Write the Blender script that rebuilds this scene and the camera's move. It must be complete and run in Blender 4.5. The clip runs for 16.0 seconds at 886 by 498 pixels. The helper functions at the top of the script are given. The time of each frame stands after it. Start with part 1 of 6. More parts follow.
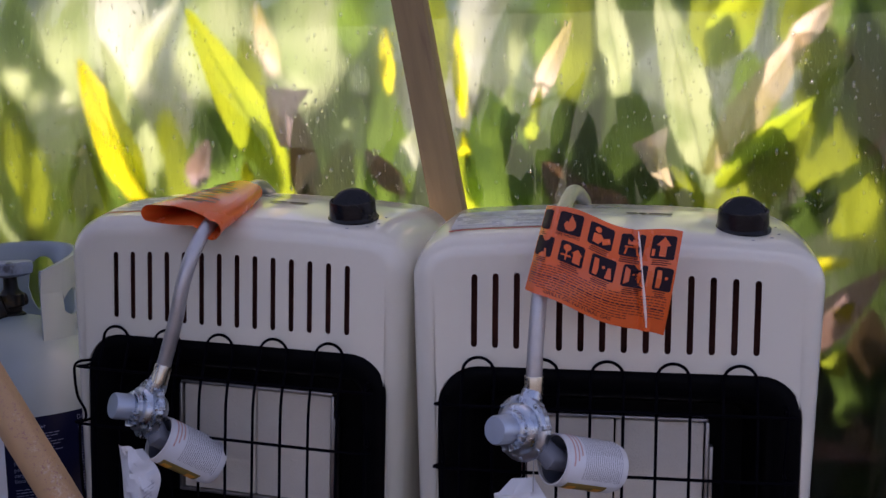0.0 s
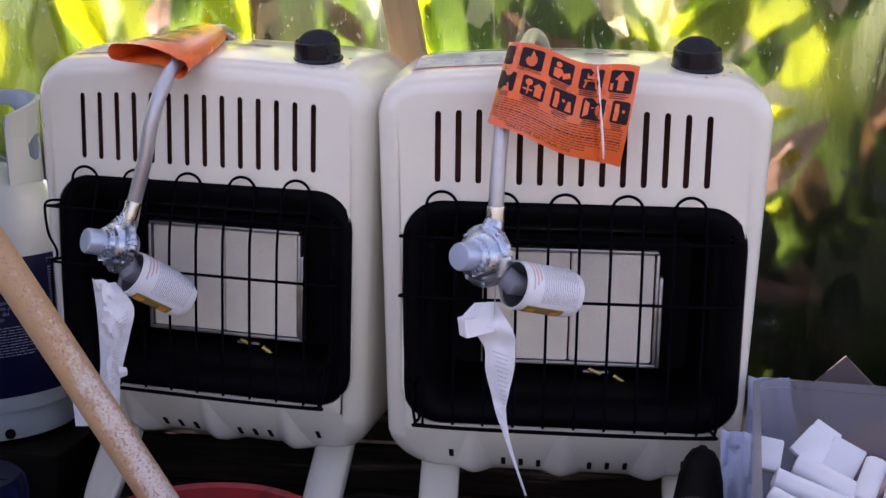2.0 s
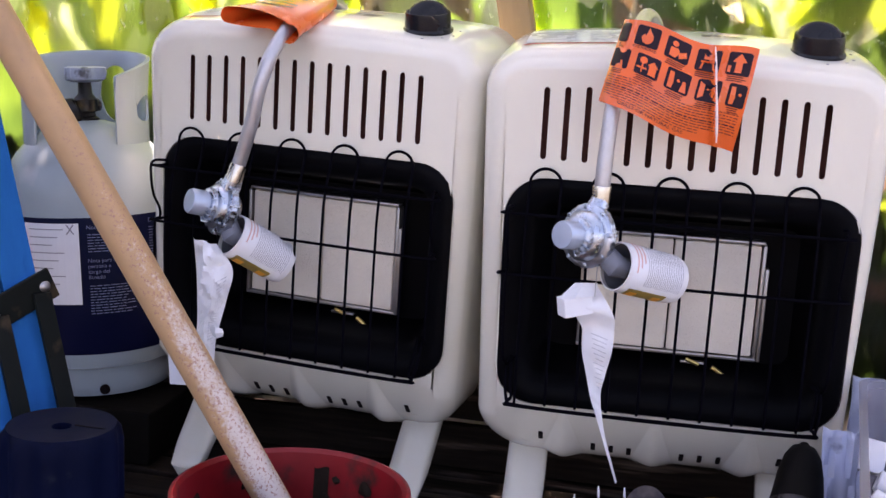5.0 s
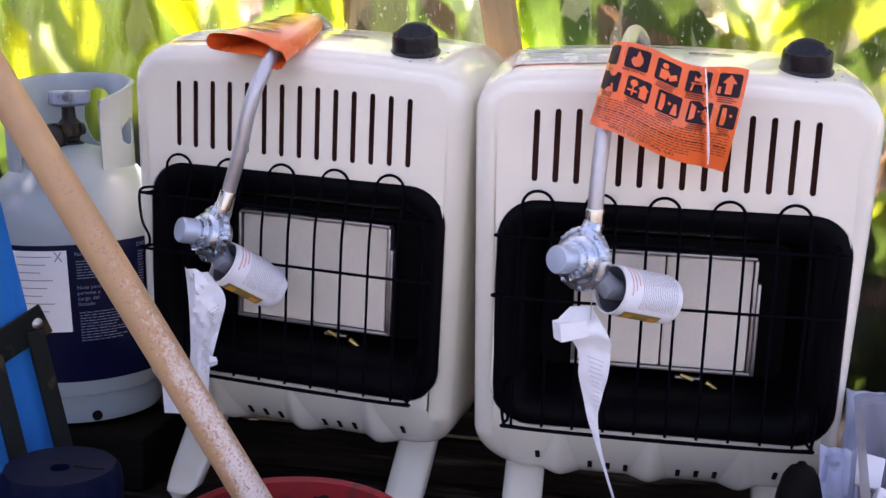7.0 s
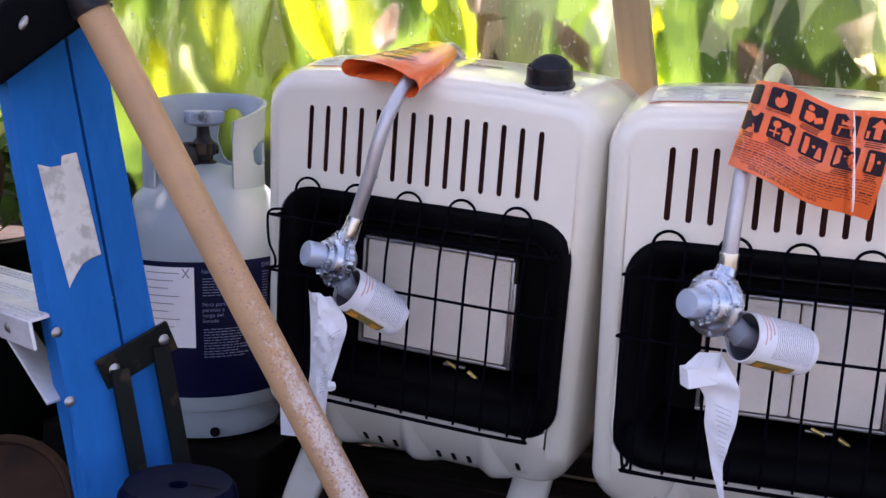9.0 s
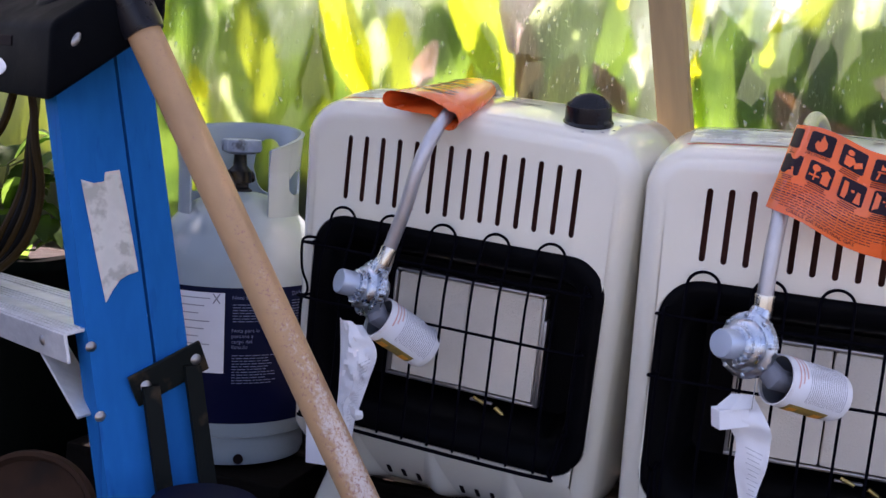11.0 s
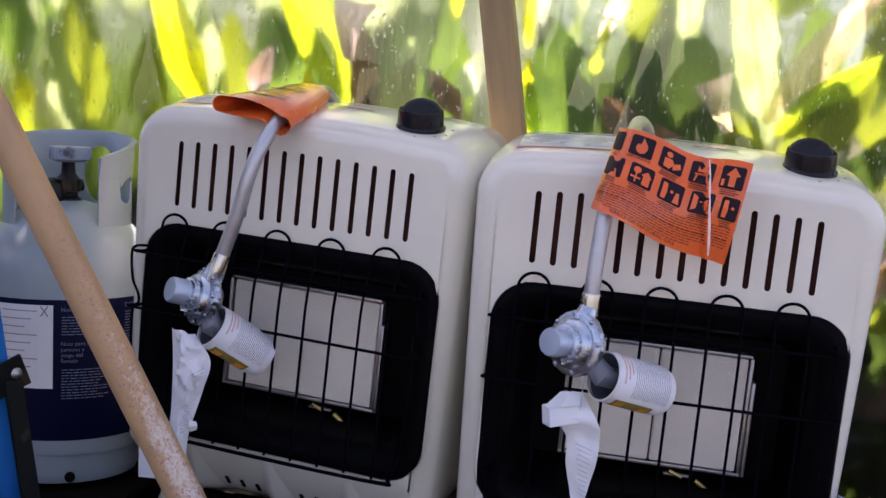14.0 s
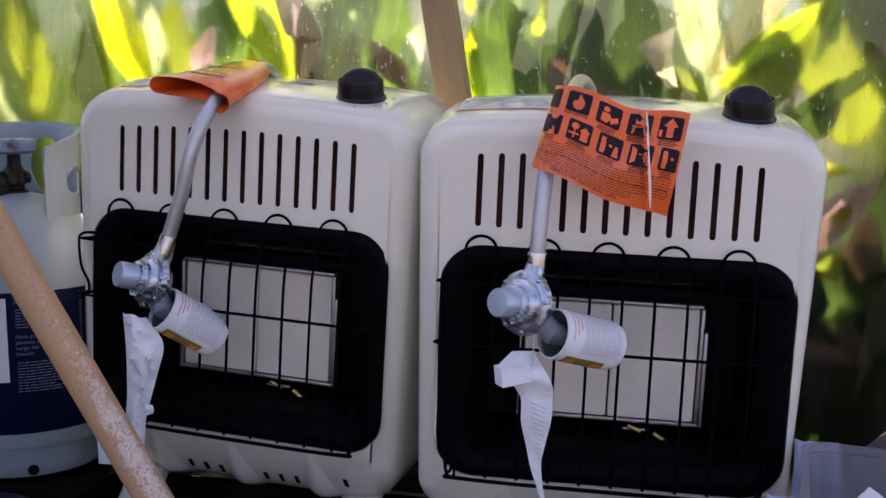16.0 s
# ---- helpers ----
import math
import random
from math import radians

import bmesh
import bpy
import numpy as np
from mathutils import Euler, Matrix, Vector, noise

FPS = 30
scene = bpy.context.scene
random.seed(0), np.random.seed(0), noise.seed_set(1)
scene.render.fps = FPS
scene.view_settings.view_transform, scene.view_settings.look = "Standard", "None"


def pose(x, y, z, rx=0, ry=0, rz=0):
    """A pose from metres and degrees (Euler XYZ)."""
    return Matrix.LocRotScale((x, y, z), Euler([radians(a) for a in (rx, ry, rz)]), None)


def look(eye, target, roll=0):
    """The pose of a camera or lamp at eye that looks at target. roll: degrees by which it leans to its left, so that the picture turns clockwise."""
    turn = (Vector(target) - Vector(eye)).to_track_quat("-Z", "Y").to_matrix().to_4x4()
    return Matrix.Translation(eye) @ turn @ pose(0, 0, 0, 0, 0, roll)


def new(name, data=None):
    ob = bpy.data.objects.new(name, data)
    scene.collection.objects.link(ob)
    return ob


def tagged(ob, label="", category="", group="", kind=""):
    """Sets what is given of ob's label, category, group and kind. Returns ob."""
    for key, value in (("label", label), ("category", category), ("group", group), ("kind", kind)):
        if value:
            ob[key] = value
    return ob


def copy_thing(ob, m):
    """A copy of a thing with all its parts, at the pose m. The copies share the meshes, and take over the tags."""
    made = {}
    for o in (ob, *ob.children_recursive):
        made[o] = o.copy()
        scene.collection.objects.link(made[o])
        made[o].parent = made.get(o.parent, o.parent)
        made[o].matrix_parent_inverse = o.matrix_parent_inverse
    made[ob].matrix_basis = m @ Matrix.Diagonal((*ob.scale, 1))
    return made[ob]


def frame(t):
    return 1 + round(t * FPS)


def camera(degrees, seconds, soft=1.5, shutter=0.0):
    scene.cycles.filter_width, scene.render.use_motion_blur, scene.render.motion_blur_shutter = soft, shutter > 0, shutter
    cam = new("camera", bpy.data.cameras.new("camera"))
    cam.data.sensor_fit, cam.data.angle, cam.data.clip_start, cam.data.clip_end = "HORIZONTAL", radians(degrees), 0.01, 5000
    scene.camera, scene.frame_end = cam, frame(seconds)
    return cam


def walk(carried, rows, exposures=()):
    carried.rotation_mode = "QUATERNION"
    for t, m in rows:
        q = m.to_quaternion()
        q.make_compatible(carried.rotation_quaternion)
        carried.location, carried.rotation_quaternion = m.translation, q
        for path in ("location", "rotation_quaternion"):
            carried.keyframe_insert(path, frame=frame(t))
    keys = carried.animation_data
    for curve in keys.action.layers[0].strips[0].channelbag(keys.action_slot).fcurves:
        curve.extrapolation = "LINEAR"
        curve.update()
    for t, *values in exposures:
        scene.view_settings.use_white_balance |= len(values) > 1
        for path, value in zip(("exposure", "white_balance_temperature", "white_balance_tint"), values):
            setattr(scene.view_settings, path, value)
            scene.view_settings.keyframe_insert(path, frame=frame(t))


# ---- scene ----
cam = camera(42.30, 16.0)
PATH = [
    (0, (0.1960, -1.2176, 0.6153), (-0.1777, 0.7421, 0.4746), 0.27),
    (0.5, (0.1979, -1.2355, 0.6079), (-0.1413, 0.7285, 0.4426), 1.08),
    (1, (0.1994, -1.2507, 0.6005), (-0.1112, 0.7122, 0.3758), 2.10),
    (1.5, (0.1888, -1.2632, 0.5767), (-0.0749, 0.6967, 0.2782), 3.48),
    (2, (0.1862, -1.2700, 0.5652), (-0.0911, 0.6818, 0.2283), 0.57),
    (2.5, (0.1835, -1.2601, 0.5581), (-0.0505, 0.6862, 0.1617), -1.34),
    (3, (0.1902, -1.2408, 0.5549), (-0.0723, 0.6982, 0.1413), -0.47),
    (3.5, (0.1743, -1.2331, 0.5518), (-0.1720, 0.6938, 0.1431), 0.22),
    (4, (0.1612, -1.2434, 0.5518), (-0.2256, 0.6751, 0.1398), 1.01),
    (4.5, (0.1589, -1.2540, 0.5550), (-0.2682, 0.6591, 0.1581), 1.65),
    (5, (0.1664, -1.2621, 0.5456), (-0.2531, 0.6606, 0.1889), 2.94),
    (5.2, (0.1708, -1.2682, 0.5655), (-0.2418, 0.6578, 0.2187), 2.47),
    (7.3, (0.1464, -1.2560, 0.5844), (-0.2356, 0.6704, 0.2059), 1.75),
    (7.5, (0.1512, -1.2564, 0.5751), (-0.2463, 0.6714, 0.2204), 1.91),
    (8, (0.1533, -1.2461, 0.5765), (-0.2623, 0.6752, 0.2075), 1.44),
    (8.5, (0.1437, -1.2403, 0.5819), (-0.3301, 0.6689, 0.2208), 1.49),
    (8.7, (0.1389, -1.2396, 0.5880), (-0.3883, 0.6570, 0.2344), 2.04),
    (10.8, (0.1068, -1.2623, 0.5655), (-0.5910, 0.5988, 0.3432), 6.97),
    (11, (0.1199, -1.2524, 0.5653), (-0.5026, 0.6313, 0.3119), 5.60),
    (11.5, (0.1591, -1.2341, 0.5657), (-0.2891, 0.6986, 0.3129), 3.46),
    (12, (0.1813, -1.2200, 0.5570), (-0.1471, 0.7308, 0.2627), 2.32),
    (12.5, (0.1834, -1.2250, 0.5548), (-0.1796, 0.7208, 0.2684), 2.74),
    (13, (0.1689, -1.2333, 0.5574), (-0.2087, 0.7144, 0.3046), 3.92),
    (13.5, (0.1455, -1.2416, 0.5579), (-0.2584, 0.7039, 0.3296), 5.89),
    (14, (0.1448, -1.2452, 0.5611), (-0.2405, 0.7060, 0.3498), 5.48),
    (14.5, (0.1513, -1.2441, 0.5627), (-0.2310, 0.7073, 0.3484), 3.62),
    (15, (0.1509, -1.2488, 0.5603), (-0.3065, 0.6872, 0.3537), 3.33),
    (15.5, (0.1808, -1.2315, 0.5537), (-0.1635, 0.7235, 0.3101), 2.38),
    (16, (0.1804, -1.2387, 0.5476), (-0.1660, 0.7163, 0.3065), 2.29),
]
EXPOSURES = [(0.0, 0.84, 6650, 47), (1.0, 1.06, 6800, 46), (1.5, 1.38, 6900, 45), (2.0, 1.85, 7050, 44), (3.0, 2.21, 7550, 44), (4.5, 2.27, 7450, 43), (8.5, 2.16, 6850, 44), (11.0, 1.84, 6650, 41), (12.5, 1.81, 6850, 43), (14.5, 1.58, 6850, 41), (16.0, 1.50, 6830, 42)]
walk(cam, [(t, look(eye, target, roll)) for t, eye, target, roll in PATH], EXPOSURES)

# ---- world, sun ----
world = bpy.data.worlds.new("sky")
scene.world = world
world.use_nodes = True
wn, wl = world.node_tree.nodes, world.node_tree.links
sky = wn.new("ShaderNodeTexSky")
sky.sky_type, sky.sun_disc = "NISHITA", False
sky.sun_elevation, sky.sun_rotation = radians(57.9), radians(-28)
wl.new(sky.outputs[0], wn["Background"].inputs[0])
wn["Background"].inputs[1].default_value = 0.105
sun = new("sun", bpy.data.lights.new("sun", "SUN"))
sun.data.energy, sun.data.angle, sun.data.color = 5.0, radians(0.6), (1.0, 0.95, 0.86)
sun.matrix_world = look((-0.25 * 4, 0.47 * 4, 0.85 * 4), (0, 0, 0))


# ---- materials ----
def shader(name, base, rough=0.5, metal=0.0, vary=0.12, scale=30.0, bump=0.0, bump_scale=200.0, dirt=None, dirt_scale=6.0, dirt_from=0.55, coat=0.0, stretch=(1, 1, 1), spec=0.5):
    """A painted, plastic, metal or wooden surface with tone at two scales, optional stains and fine relief."""
    m = bpy.data.materials.new(name)
    m.use_nodes = True
    n, l = m.node_tree.nodes, m.node_tree.links
    p = n["Principled BSDF"]
    p.inputs["Roughness"].default_value, p.inputs["Metallic"].default_value = rough, metal
    p.inputs["Coat Weight"].default_value = coat
    p.inputs["Specular IOR Level"].default_value = spec
    co = n.new("ShaderNodeTexCoord")
    mp = n.new("ShaderNodeMapping")
    mp.inputs["Scale"].default_value = stretch
    l.new(co.outputs["Object"], mp.inputs[0])

    def noise_of(s, detail=5.0):
        t = n.new("ShaderNodeTexNoise")
        t.inputs["Scale"].default_value, t.inputs["Detail"].default_value = s, detail
        l.new(mp.outputs[0], t.inputs[0])
        return t

    a, b = noise_of(scale), noise_of(scale * 0.17, 3.0)
    add = n.new("ShaderNodeMath")
    add.operation = "ADD"
    l.new(a.outputs[0], add.inputs[0]), l.new(b.outputs[0], add.inputs[1])
    ramp = n.new("ShaderNodeMapRange")
    ramp.inputs[1].default_value, ramp.inputs[2].default_value = 0.7, 1.3
    ramp.inputs[3].default_value, ramp.inputs[4].default_value = 1 - vary, 1 + vary * 0.6
    l.new(add.outputs[0], ramp.inputs[0])
    tone = n.new("ShaderNodeVectorMath")
    tone.operation = "SCALE"
    tone.inputs[0].default_value = base
    l.new(ramp.outputs[0], tone.inputs["Scale"])
    out = tone.outputs[0]
    if dirt:
        d = noise_of(dirt_scale, 8.0)
        r = n.new("ShaderNodeMapRange")
        r.inputs[1].default_value, r.inputs[2].default_value = dirt_from, dirt_from + 0.12
        l.new(d.outputs[0], r.inputs[0])
        amount = r.outputs[0]
        mix = n.new("ShaderNodeMix")
        mix.data_type = "RGBA"
        mix.inputs["B"].default_value = (*dirt, 1)
        l.new(amount, mix.inputs["Factor"]), l.new(out, mix.inputs["A"])
        out = mix.outputs["Result"]
    l.new(out, p.inputs["Base Color"])
    rv = n.new("ShaderNodeMapRange")
    rv.inputs[1].default_value, rv.inputs[2].default_value = 0.7, 1.3
    rv.inputs[3].default_value, rv.inputs[4].default_value = max(rough - 0.07, 0.02), min(rough + 0.09, 1)
    l.new(add.outputs[0], rv.inputs[0]), l.new(rv.outputs[0], p.inputs["Roughness"])
    if bump:
        t = noise_of(bump_scale)
        bp = n.new("ShaderNodeBump")
        bp.inputs["Strength"].default_value, bp.inputs["Distance"].default_value = bump, 0.002
        l.new(t.outputs[0], bp.inputs["Height"]), l.new(bp.outputs[0], p.inputs["Normal"])
    return m


ENAMEL = shader("cream_enamel", (0.765, 0.728, 0.615), 0.16, vary=0.03, scale=8, bump=0.015, bump_scale=350, coat=0.3)
BLACK_PAINT = shader("black_heatproof_paint", (0.0022, 0.0022, 0.003), 0.42, vary=0.3, scale=40, bump=0.05, bump_scale=900, spec=0.04)
BLACK_IN = shader("dark_inside", (0.010, 0.006, 0.006), 0.9, vary=0.4, scale=20, spec=0.1)
SLOT_RUST = shader("primer_inside", (0.14, 0.052, 0.042), 0.9, vary=0.4, scale=20, spec=0.1)
WIRE = shader("black_coated_wire", (0.0022, 0.002, 0.004), 0.6, vary=0.2, scale=60, spec=0.02)
CERAMIC = shader("ceramic_plaque", (0.80, 0.72, 0.61), 0.9, vary=0.06, scale=25, bump=0.6, bump_scale=420)
STEEL = shader("dull_steel", (0.42, 0.41, 0.40), 0.38, 1.0, vary=0.2, scale=50)
ZINC = shader("zinc_casting", (0.52, 0.57, 0.64), 0.27, 1.0, vary=0.16, scale=60, bump=0.12, bump_scale=300)
ZINC_FACE = shader("painted_zinc", (0.45, 0.52, 0.62), 0.36, 0.55, vary=0.08, scale=40)
BRASS = shader("brass", (0.62, 0.44, 0.14), 0.3, 1.0, vary=0.15, scale=80)
KNOB = shader("black_plastic", (0.006, 0.006, 0.008), 0.26, vary=0.2, scale=50, bump=0.02, bump_scale=500, spec=0.3)
RUBBER = shader("black_rubber", (0.0018, 0.0018, 0.002), 0.55, vary=0.2, scale=50, bump=0.05, bump_scale=400, spec=0.05)
GREY_PLASTIC = shader("grey_plastic", (0.16, 0.17, 0.2), 0.5, vary=0.1, scale=50)
TAG = shader("orange_plastic_tag", (0.84, 0.13, 0.022), 0.24, vary=0.06, scale=20, bump=0.05, bump_scale=60, coat=0.25)
TAG_INK = shader("dark_print", (0.022, 0.010, 0.016), 0.5, spec=0.15, vary=0.15, scale=90)
CAP_WHITE = shader("white_plastic", (0.78, 0.77, 0.77), 0.35, vary=0.04, scale=25)
PRINT_GREY = shader("grey_print", (0.30, 0.29, 0.31), 0.5, vary=0.2, scale=300)
PRINT_PALE = shader("faint_print", (0.50, 0.50, 0.53), 0.6, vary=0.2, scale=200)
PRINT_PINK = shader("pink_print", (0.75, 0.42, 0.36), 0.5, vary=0.15, scale=200)
GOLD_PRINT = shader("gold_print", (0.30, 0.20, 0.05), 0.4, vary=0.4, scale=90)
ORANGE_PRINT = shader("orange_print", (0.85, 0.36, 0.04), 0.4, vary=0.1, scale=60)
PAPER = shader("white_paper", (0.80, 0.80, 0.82), 0.85, vary=0.04, scale=40, bump=0.15, bump_scale=60)
DECAL = shader("silver_decal", (0.62, 0.64, 0.64), 0.3, vary=0.06, scale=40)
RED_PRINT = shader("red_print", (0.55, 0.03, 0.05), 0.4)
# white paint darkened to blue-grey, with the tank's shade in the colour
TANK_SHADED = shader("tank_white_shaded", (0.30, 0.365, 0.39), 0.34, vary=0.06, scale=12, bump=0.02, bump_scale=200, dirt=(0.45, 0.46, 0.46), dirt_scale=9, dirt_from=0.6)
TANK_BLUE = shader("navy_label", (0.003, 0.005, 0.026), 0.4, spec=0.1, vary=0.15, scale=20)
TANK_TEXT = shader("pale_print", (0.15, 0.18, 0.30), 0.5, vary=0.25, scale=80)
GREASY = shader("greasy_valve_metal", (0.006, 0.005, 0.005), 0.35, 0.3, vary=0.4, scale=60, dirt=(0.05, 0.03, 0.007), dirt_scale=40, dirt_from=0.62)
WHEEL = shader("worn_zinc_wheel", (0.34, 0.40, 0.52), 0.45, 0.3, vary=0.25, scale=60, dirt=(0.08, 0.09, 0.11), dirt_scale=50)
BLUE_FIBRE = shader("blue_fibreglass", (0.0004, 0.125, 0.38), 0.5, spec=0.02, vary=0.1, scale=25, bump=0.06, bump_scale=400, stretch=(4, 4, 0.4), dirt=(0.004, 0.085, 0.28), dirt_scale=14, dirt_from=0.6)
BLUE_DARK = shader("blue_plastic", (0.0003, 0.0024, 0.015), 0.6, vary=0.25, scale=20, dirt=(0.02, 0.024, 0.03), dirt_scale=18, dirt_from=0.66, spec=0.06)
CAP_BLACK = shader("ladder_cap_plastic", (0.0025, 0.003, 0.004), 0.55, spec=0.03, vary=0.3, scale=30, bump=0.1, bump_scale=300)
ALU = shader("aluminium_tread", (0.74, 0.74, 0.73), 0.5, 0.7, vary=0.15, scale=40, stretch=(0.3, 4, 4))
RUSTY = shader("weathered_steel", (0.006, 0.008, 0.007), 0.55, 0.15, spec=0.12, vary=0.35, scale=50, dirt=(0.05, 0.035, 0.02), dirt_scale=30)
STICKER = shader("torn_sticker", (0.60, 0.58, 0.52), 0.7, vary=0.12, scale=60, dirt=(0.40, 0.38, 0.33), dirt_scale=60, dirt_from=0.5)
RED_PLASTIC = shader("red_rubbery_plastic", (0.24, 0.009, 0.012), 0.42, spec=0.3, vary=0.35, scale=20, bump=0.06, bump_scale=120, dirt=(0.035, 0.016, 0.012), dirt_scale=22, dirt_from=0.54)
SOIL = shader("wet_soil", (0.018, 0.011, 0.007), 0.7, spec=0.12, vary=0.5, scale=60, bump=0.8, bump_scale=80)
DECK = shader("dark_weathered_boards", (0.020, 0.015, 0.012), 0.9, spec=0.05, vary=0.6, scale=40, bump=0.5, bump_scale=90, stretch=(0.25, 3, 3), dirt=(0.09, 0.07, 0.057), dirt_scale=18, dirt_from=0.58)
# near-black wood: the shade under the tank is put into its colour
SHADE_WOOD = shader("shade_dark_wood", (0.006, 0.005, 0.004), 0.8, spec=0.06, vary=0.5, scale=40, bump=0.3, bump_scale=90, stretch=(0.25, 3, 3))
GROUND = shader("bare_soil", (0.05, 0.04, 0.028), 0.95, vary=0.4, scale=14, bump=0.6, bump_scale=40)
POST_WOOD = shader("planed_post_wood", (0.30, 0.20, 0.09), 0.7, vary=0.2, scale=30, bump=0.2, bump_scale=120, stretch=(3, 3, 0.3), dirt=(0.20, 0.12, 0.06), dirt_scale=22, dirt_from=0.6)


def pole_shader():
    """Bare tan wood; white paint rubbed off in fine flakes along one side, with red specks under it."""
    m = shader("painted_wood_pole", (0.45, 0.27, 0.135), 0.6, vary=0.14, scale=30, bump=0.15, bump_scale=90)
    n, l = m.node_tree.nodes, m.node_tree.links
    p = n["Principled BSDF"]
    wood = p.inputs["Base Color"].links[0].from_socket
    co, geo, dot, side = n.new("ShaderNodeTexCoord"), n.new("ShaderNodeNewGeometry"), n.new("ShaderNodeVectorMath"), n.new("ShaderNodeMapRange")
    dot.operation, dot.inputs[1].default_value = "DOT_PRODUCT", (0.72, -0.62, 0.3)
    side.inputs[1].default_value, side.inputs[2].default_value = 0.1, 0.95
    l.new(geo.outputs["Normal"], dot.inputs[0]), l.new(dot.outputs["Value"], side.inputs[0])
    xyz, low = n.new("ShaderNodeSeparateXYZ"), n.new("ShaderNodeMapRange")
    low.inputs[1].default_value, low.inputs[2].default_value = 0.46, 0.06
    l.new(co.outputs["Object"], xyz.inputs[0]), l.new(xyz.outputs[2], low.inputs[0])

    def flakes(scale, level, soft):
        t, r = n.new("ShaderNodeTexNoise"), n.new("ShaderNodeMapRange")
        t.inputs["Scale"].default_value, t.inputs["Detail"].default_value, t.inputs["Roughness"].default_value = scale, 9, 0.7
        r.inputs[1].default_value, r.inputs[2].default_value = level, level + soft
        l.new(co.outputs["Object"], t.inputs[0]), l.new(t.outputs[0], r.inputs[0])
        return r.outputs[0]

    def times(x, y):
        k = n.new("ShaderNodeMath")
        k.operation = "MULTIPLY"
        l.new(x, k.inputs[0]), l.new(y, k.inputs[1])
        return k.outputs[0]

    def fine(scale, share):
        t, k = n.new("ShaderNodeTexNoise"), n.new("ShaderNodeMath")
        t.inputs["Scale"].default_value, t.inputs["Detail"].default_value, t.inputs["Roughness"].default_value = scale, 8, 0.7
        k.operation, k.inputs[1].default_value = "MULTIPLY", share
        l.new(co.outputs["Object"], t.inputs[0]), l.new(t.outputs[0], k.inputs[0])
        return k.outputs[0]

    def plus(x, y):
        k = n.new("ShaderNodeMath")
        l.new(x, k.inputs[0]), l.new(y, k.inputs[1])
        return k.outputs[0]

    def above(x, level, soft):
        r = n.new("ShaderNodeMapRange")
        r.inputs[1].default_value, r.inputs[2].default_value = level, level + soft
        l.new(x, r.inputs[0])
        return r.outputs[0]

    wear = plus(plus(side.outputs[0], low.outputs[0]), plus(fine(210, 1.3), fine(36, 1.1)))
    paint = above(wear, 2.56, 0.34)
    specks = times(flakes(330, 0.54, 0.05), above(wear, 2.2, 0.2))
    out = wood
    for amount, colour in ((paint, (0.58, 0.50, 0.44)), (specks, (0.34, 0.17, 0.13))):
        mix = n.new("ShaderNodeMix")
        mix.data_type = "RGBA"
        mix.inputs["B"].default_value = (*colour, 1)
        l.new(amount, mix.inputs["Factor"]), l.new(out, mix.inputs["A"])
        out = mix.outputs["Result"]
    l.new(out, p.inputs["Base Color"])
    return m


POLE_WOOD = pole_shader()


def leaf_shader(name, base, through_colour, share=0.5, rough=0.45, spots=None, second=None, spec=0.25):
    """A leaf that shines on top and lets the light behind it through; a second tone drifts in along the blade."""
    m = shader(name, base, rough, vary=0.3, scale=26, bump=0.12, bump_scale=60, dirt=spots, dirt_scale=11, dirt_from=0.58, stretch=(2.5, 2.5, 0.5), spec=spec)
    n, l = m.node_tree.nodes, m.node_tree.links
    t = n.new("ShaderNodeBsdfTranslucent")
    co, tone, ramp, mixc = n.new("ShaderNodeTexCoord"), n.new("ShaderNodeTexNoise"), n.new("ShaderNodeMapRange"), n.new("ShaderNodeMix")
    tone.inputs["Scale"].default_value, tone.inputs["Detail"].default_value = 14, 4
    ramp.inputs[1].default_value, ramp.inputs[2].default_value = 0.38, 0.64
    mixc.data_type = "RGBA"
    second = second or tuple(0.45 * c for c in through_colour)
    mixc.inputs["A"].default_value, mixc.inputs["B"].default_value = (*through_colour, 1), (*second, 1)
    l.new(co.outputs["Object"], tone.inputs[0]), l.new(tone.outputs[0], ramp.inputs[0])
    l.new(ramp.outputs[0], mixc.inputs["Factor"]), l.new(mixc.outputs["Result"], t.inputs[0])
    mix = n.new("ShaderNodeMixShader")
    mix.inputs[0].default_value = share
    l.new(n["Principled BSDF"].outputs[0], mix.inputs[1]), l.new(t.outputs[0], mix.inputs[2])
    l.new(mix.outputs[0], n["Material Output"].inputs[0])
    return m


LEAF_GREEN = leaf_shader("leaf_green", (0.045, 0.09, 0.02), (0.22, 0.39, 0.045), 0.66, second=(0.09, 0.19, 0.03), spec=0.08)
LEAF_DARK = leaf_shader("leaf_deep_green", (0.022, 0.048, 0.014), (0.10, 0.19, 0.03), 0.5, spec=0.06)
LEAF_LIME = leaf_shader("leaf_lime", (0.10, 0.15, 0.015), (0.62, 0.74, 0.02), 0.82, second=(0.38, 0.54, 0.02))
LEAF_YELLOW = leaf_shader("leaf_yellow", (0.30, 0.26, 0.012), (0.92, 0.86, 0.004), 0.85, second=(0.70, 0.72, 0.008))
LEAF_OLIVE = leaf_shader("leaf_olive", (0.12, 0.12, 0.015), (0.34, 0.44, 0.025), 0.65, second=(0.18, 0.25, 0.018))
# pale tones that put sun glints and glare into the leaf colour
LEAF_PALE = leaf_shader("leaf_pale", (0.15, 0.22, 0.08), (0.60, 0.72, 0.34), 0.80, second=(0.26, 0.38, 0.12))
LEAF_GLINT = leaf_shader("leaf_painted_glint", (0.30, 0.36, 0.20), (0.70, 0.78, 0.60), 0.9, 0.3, second=(0.55, 0.64, 0.28), spec=0.5)
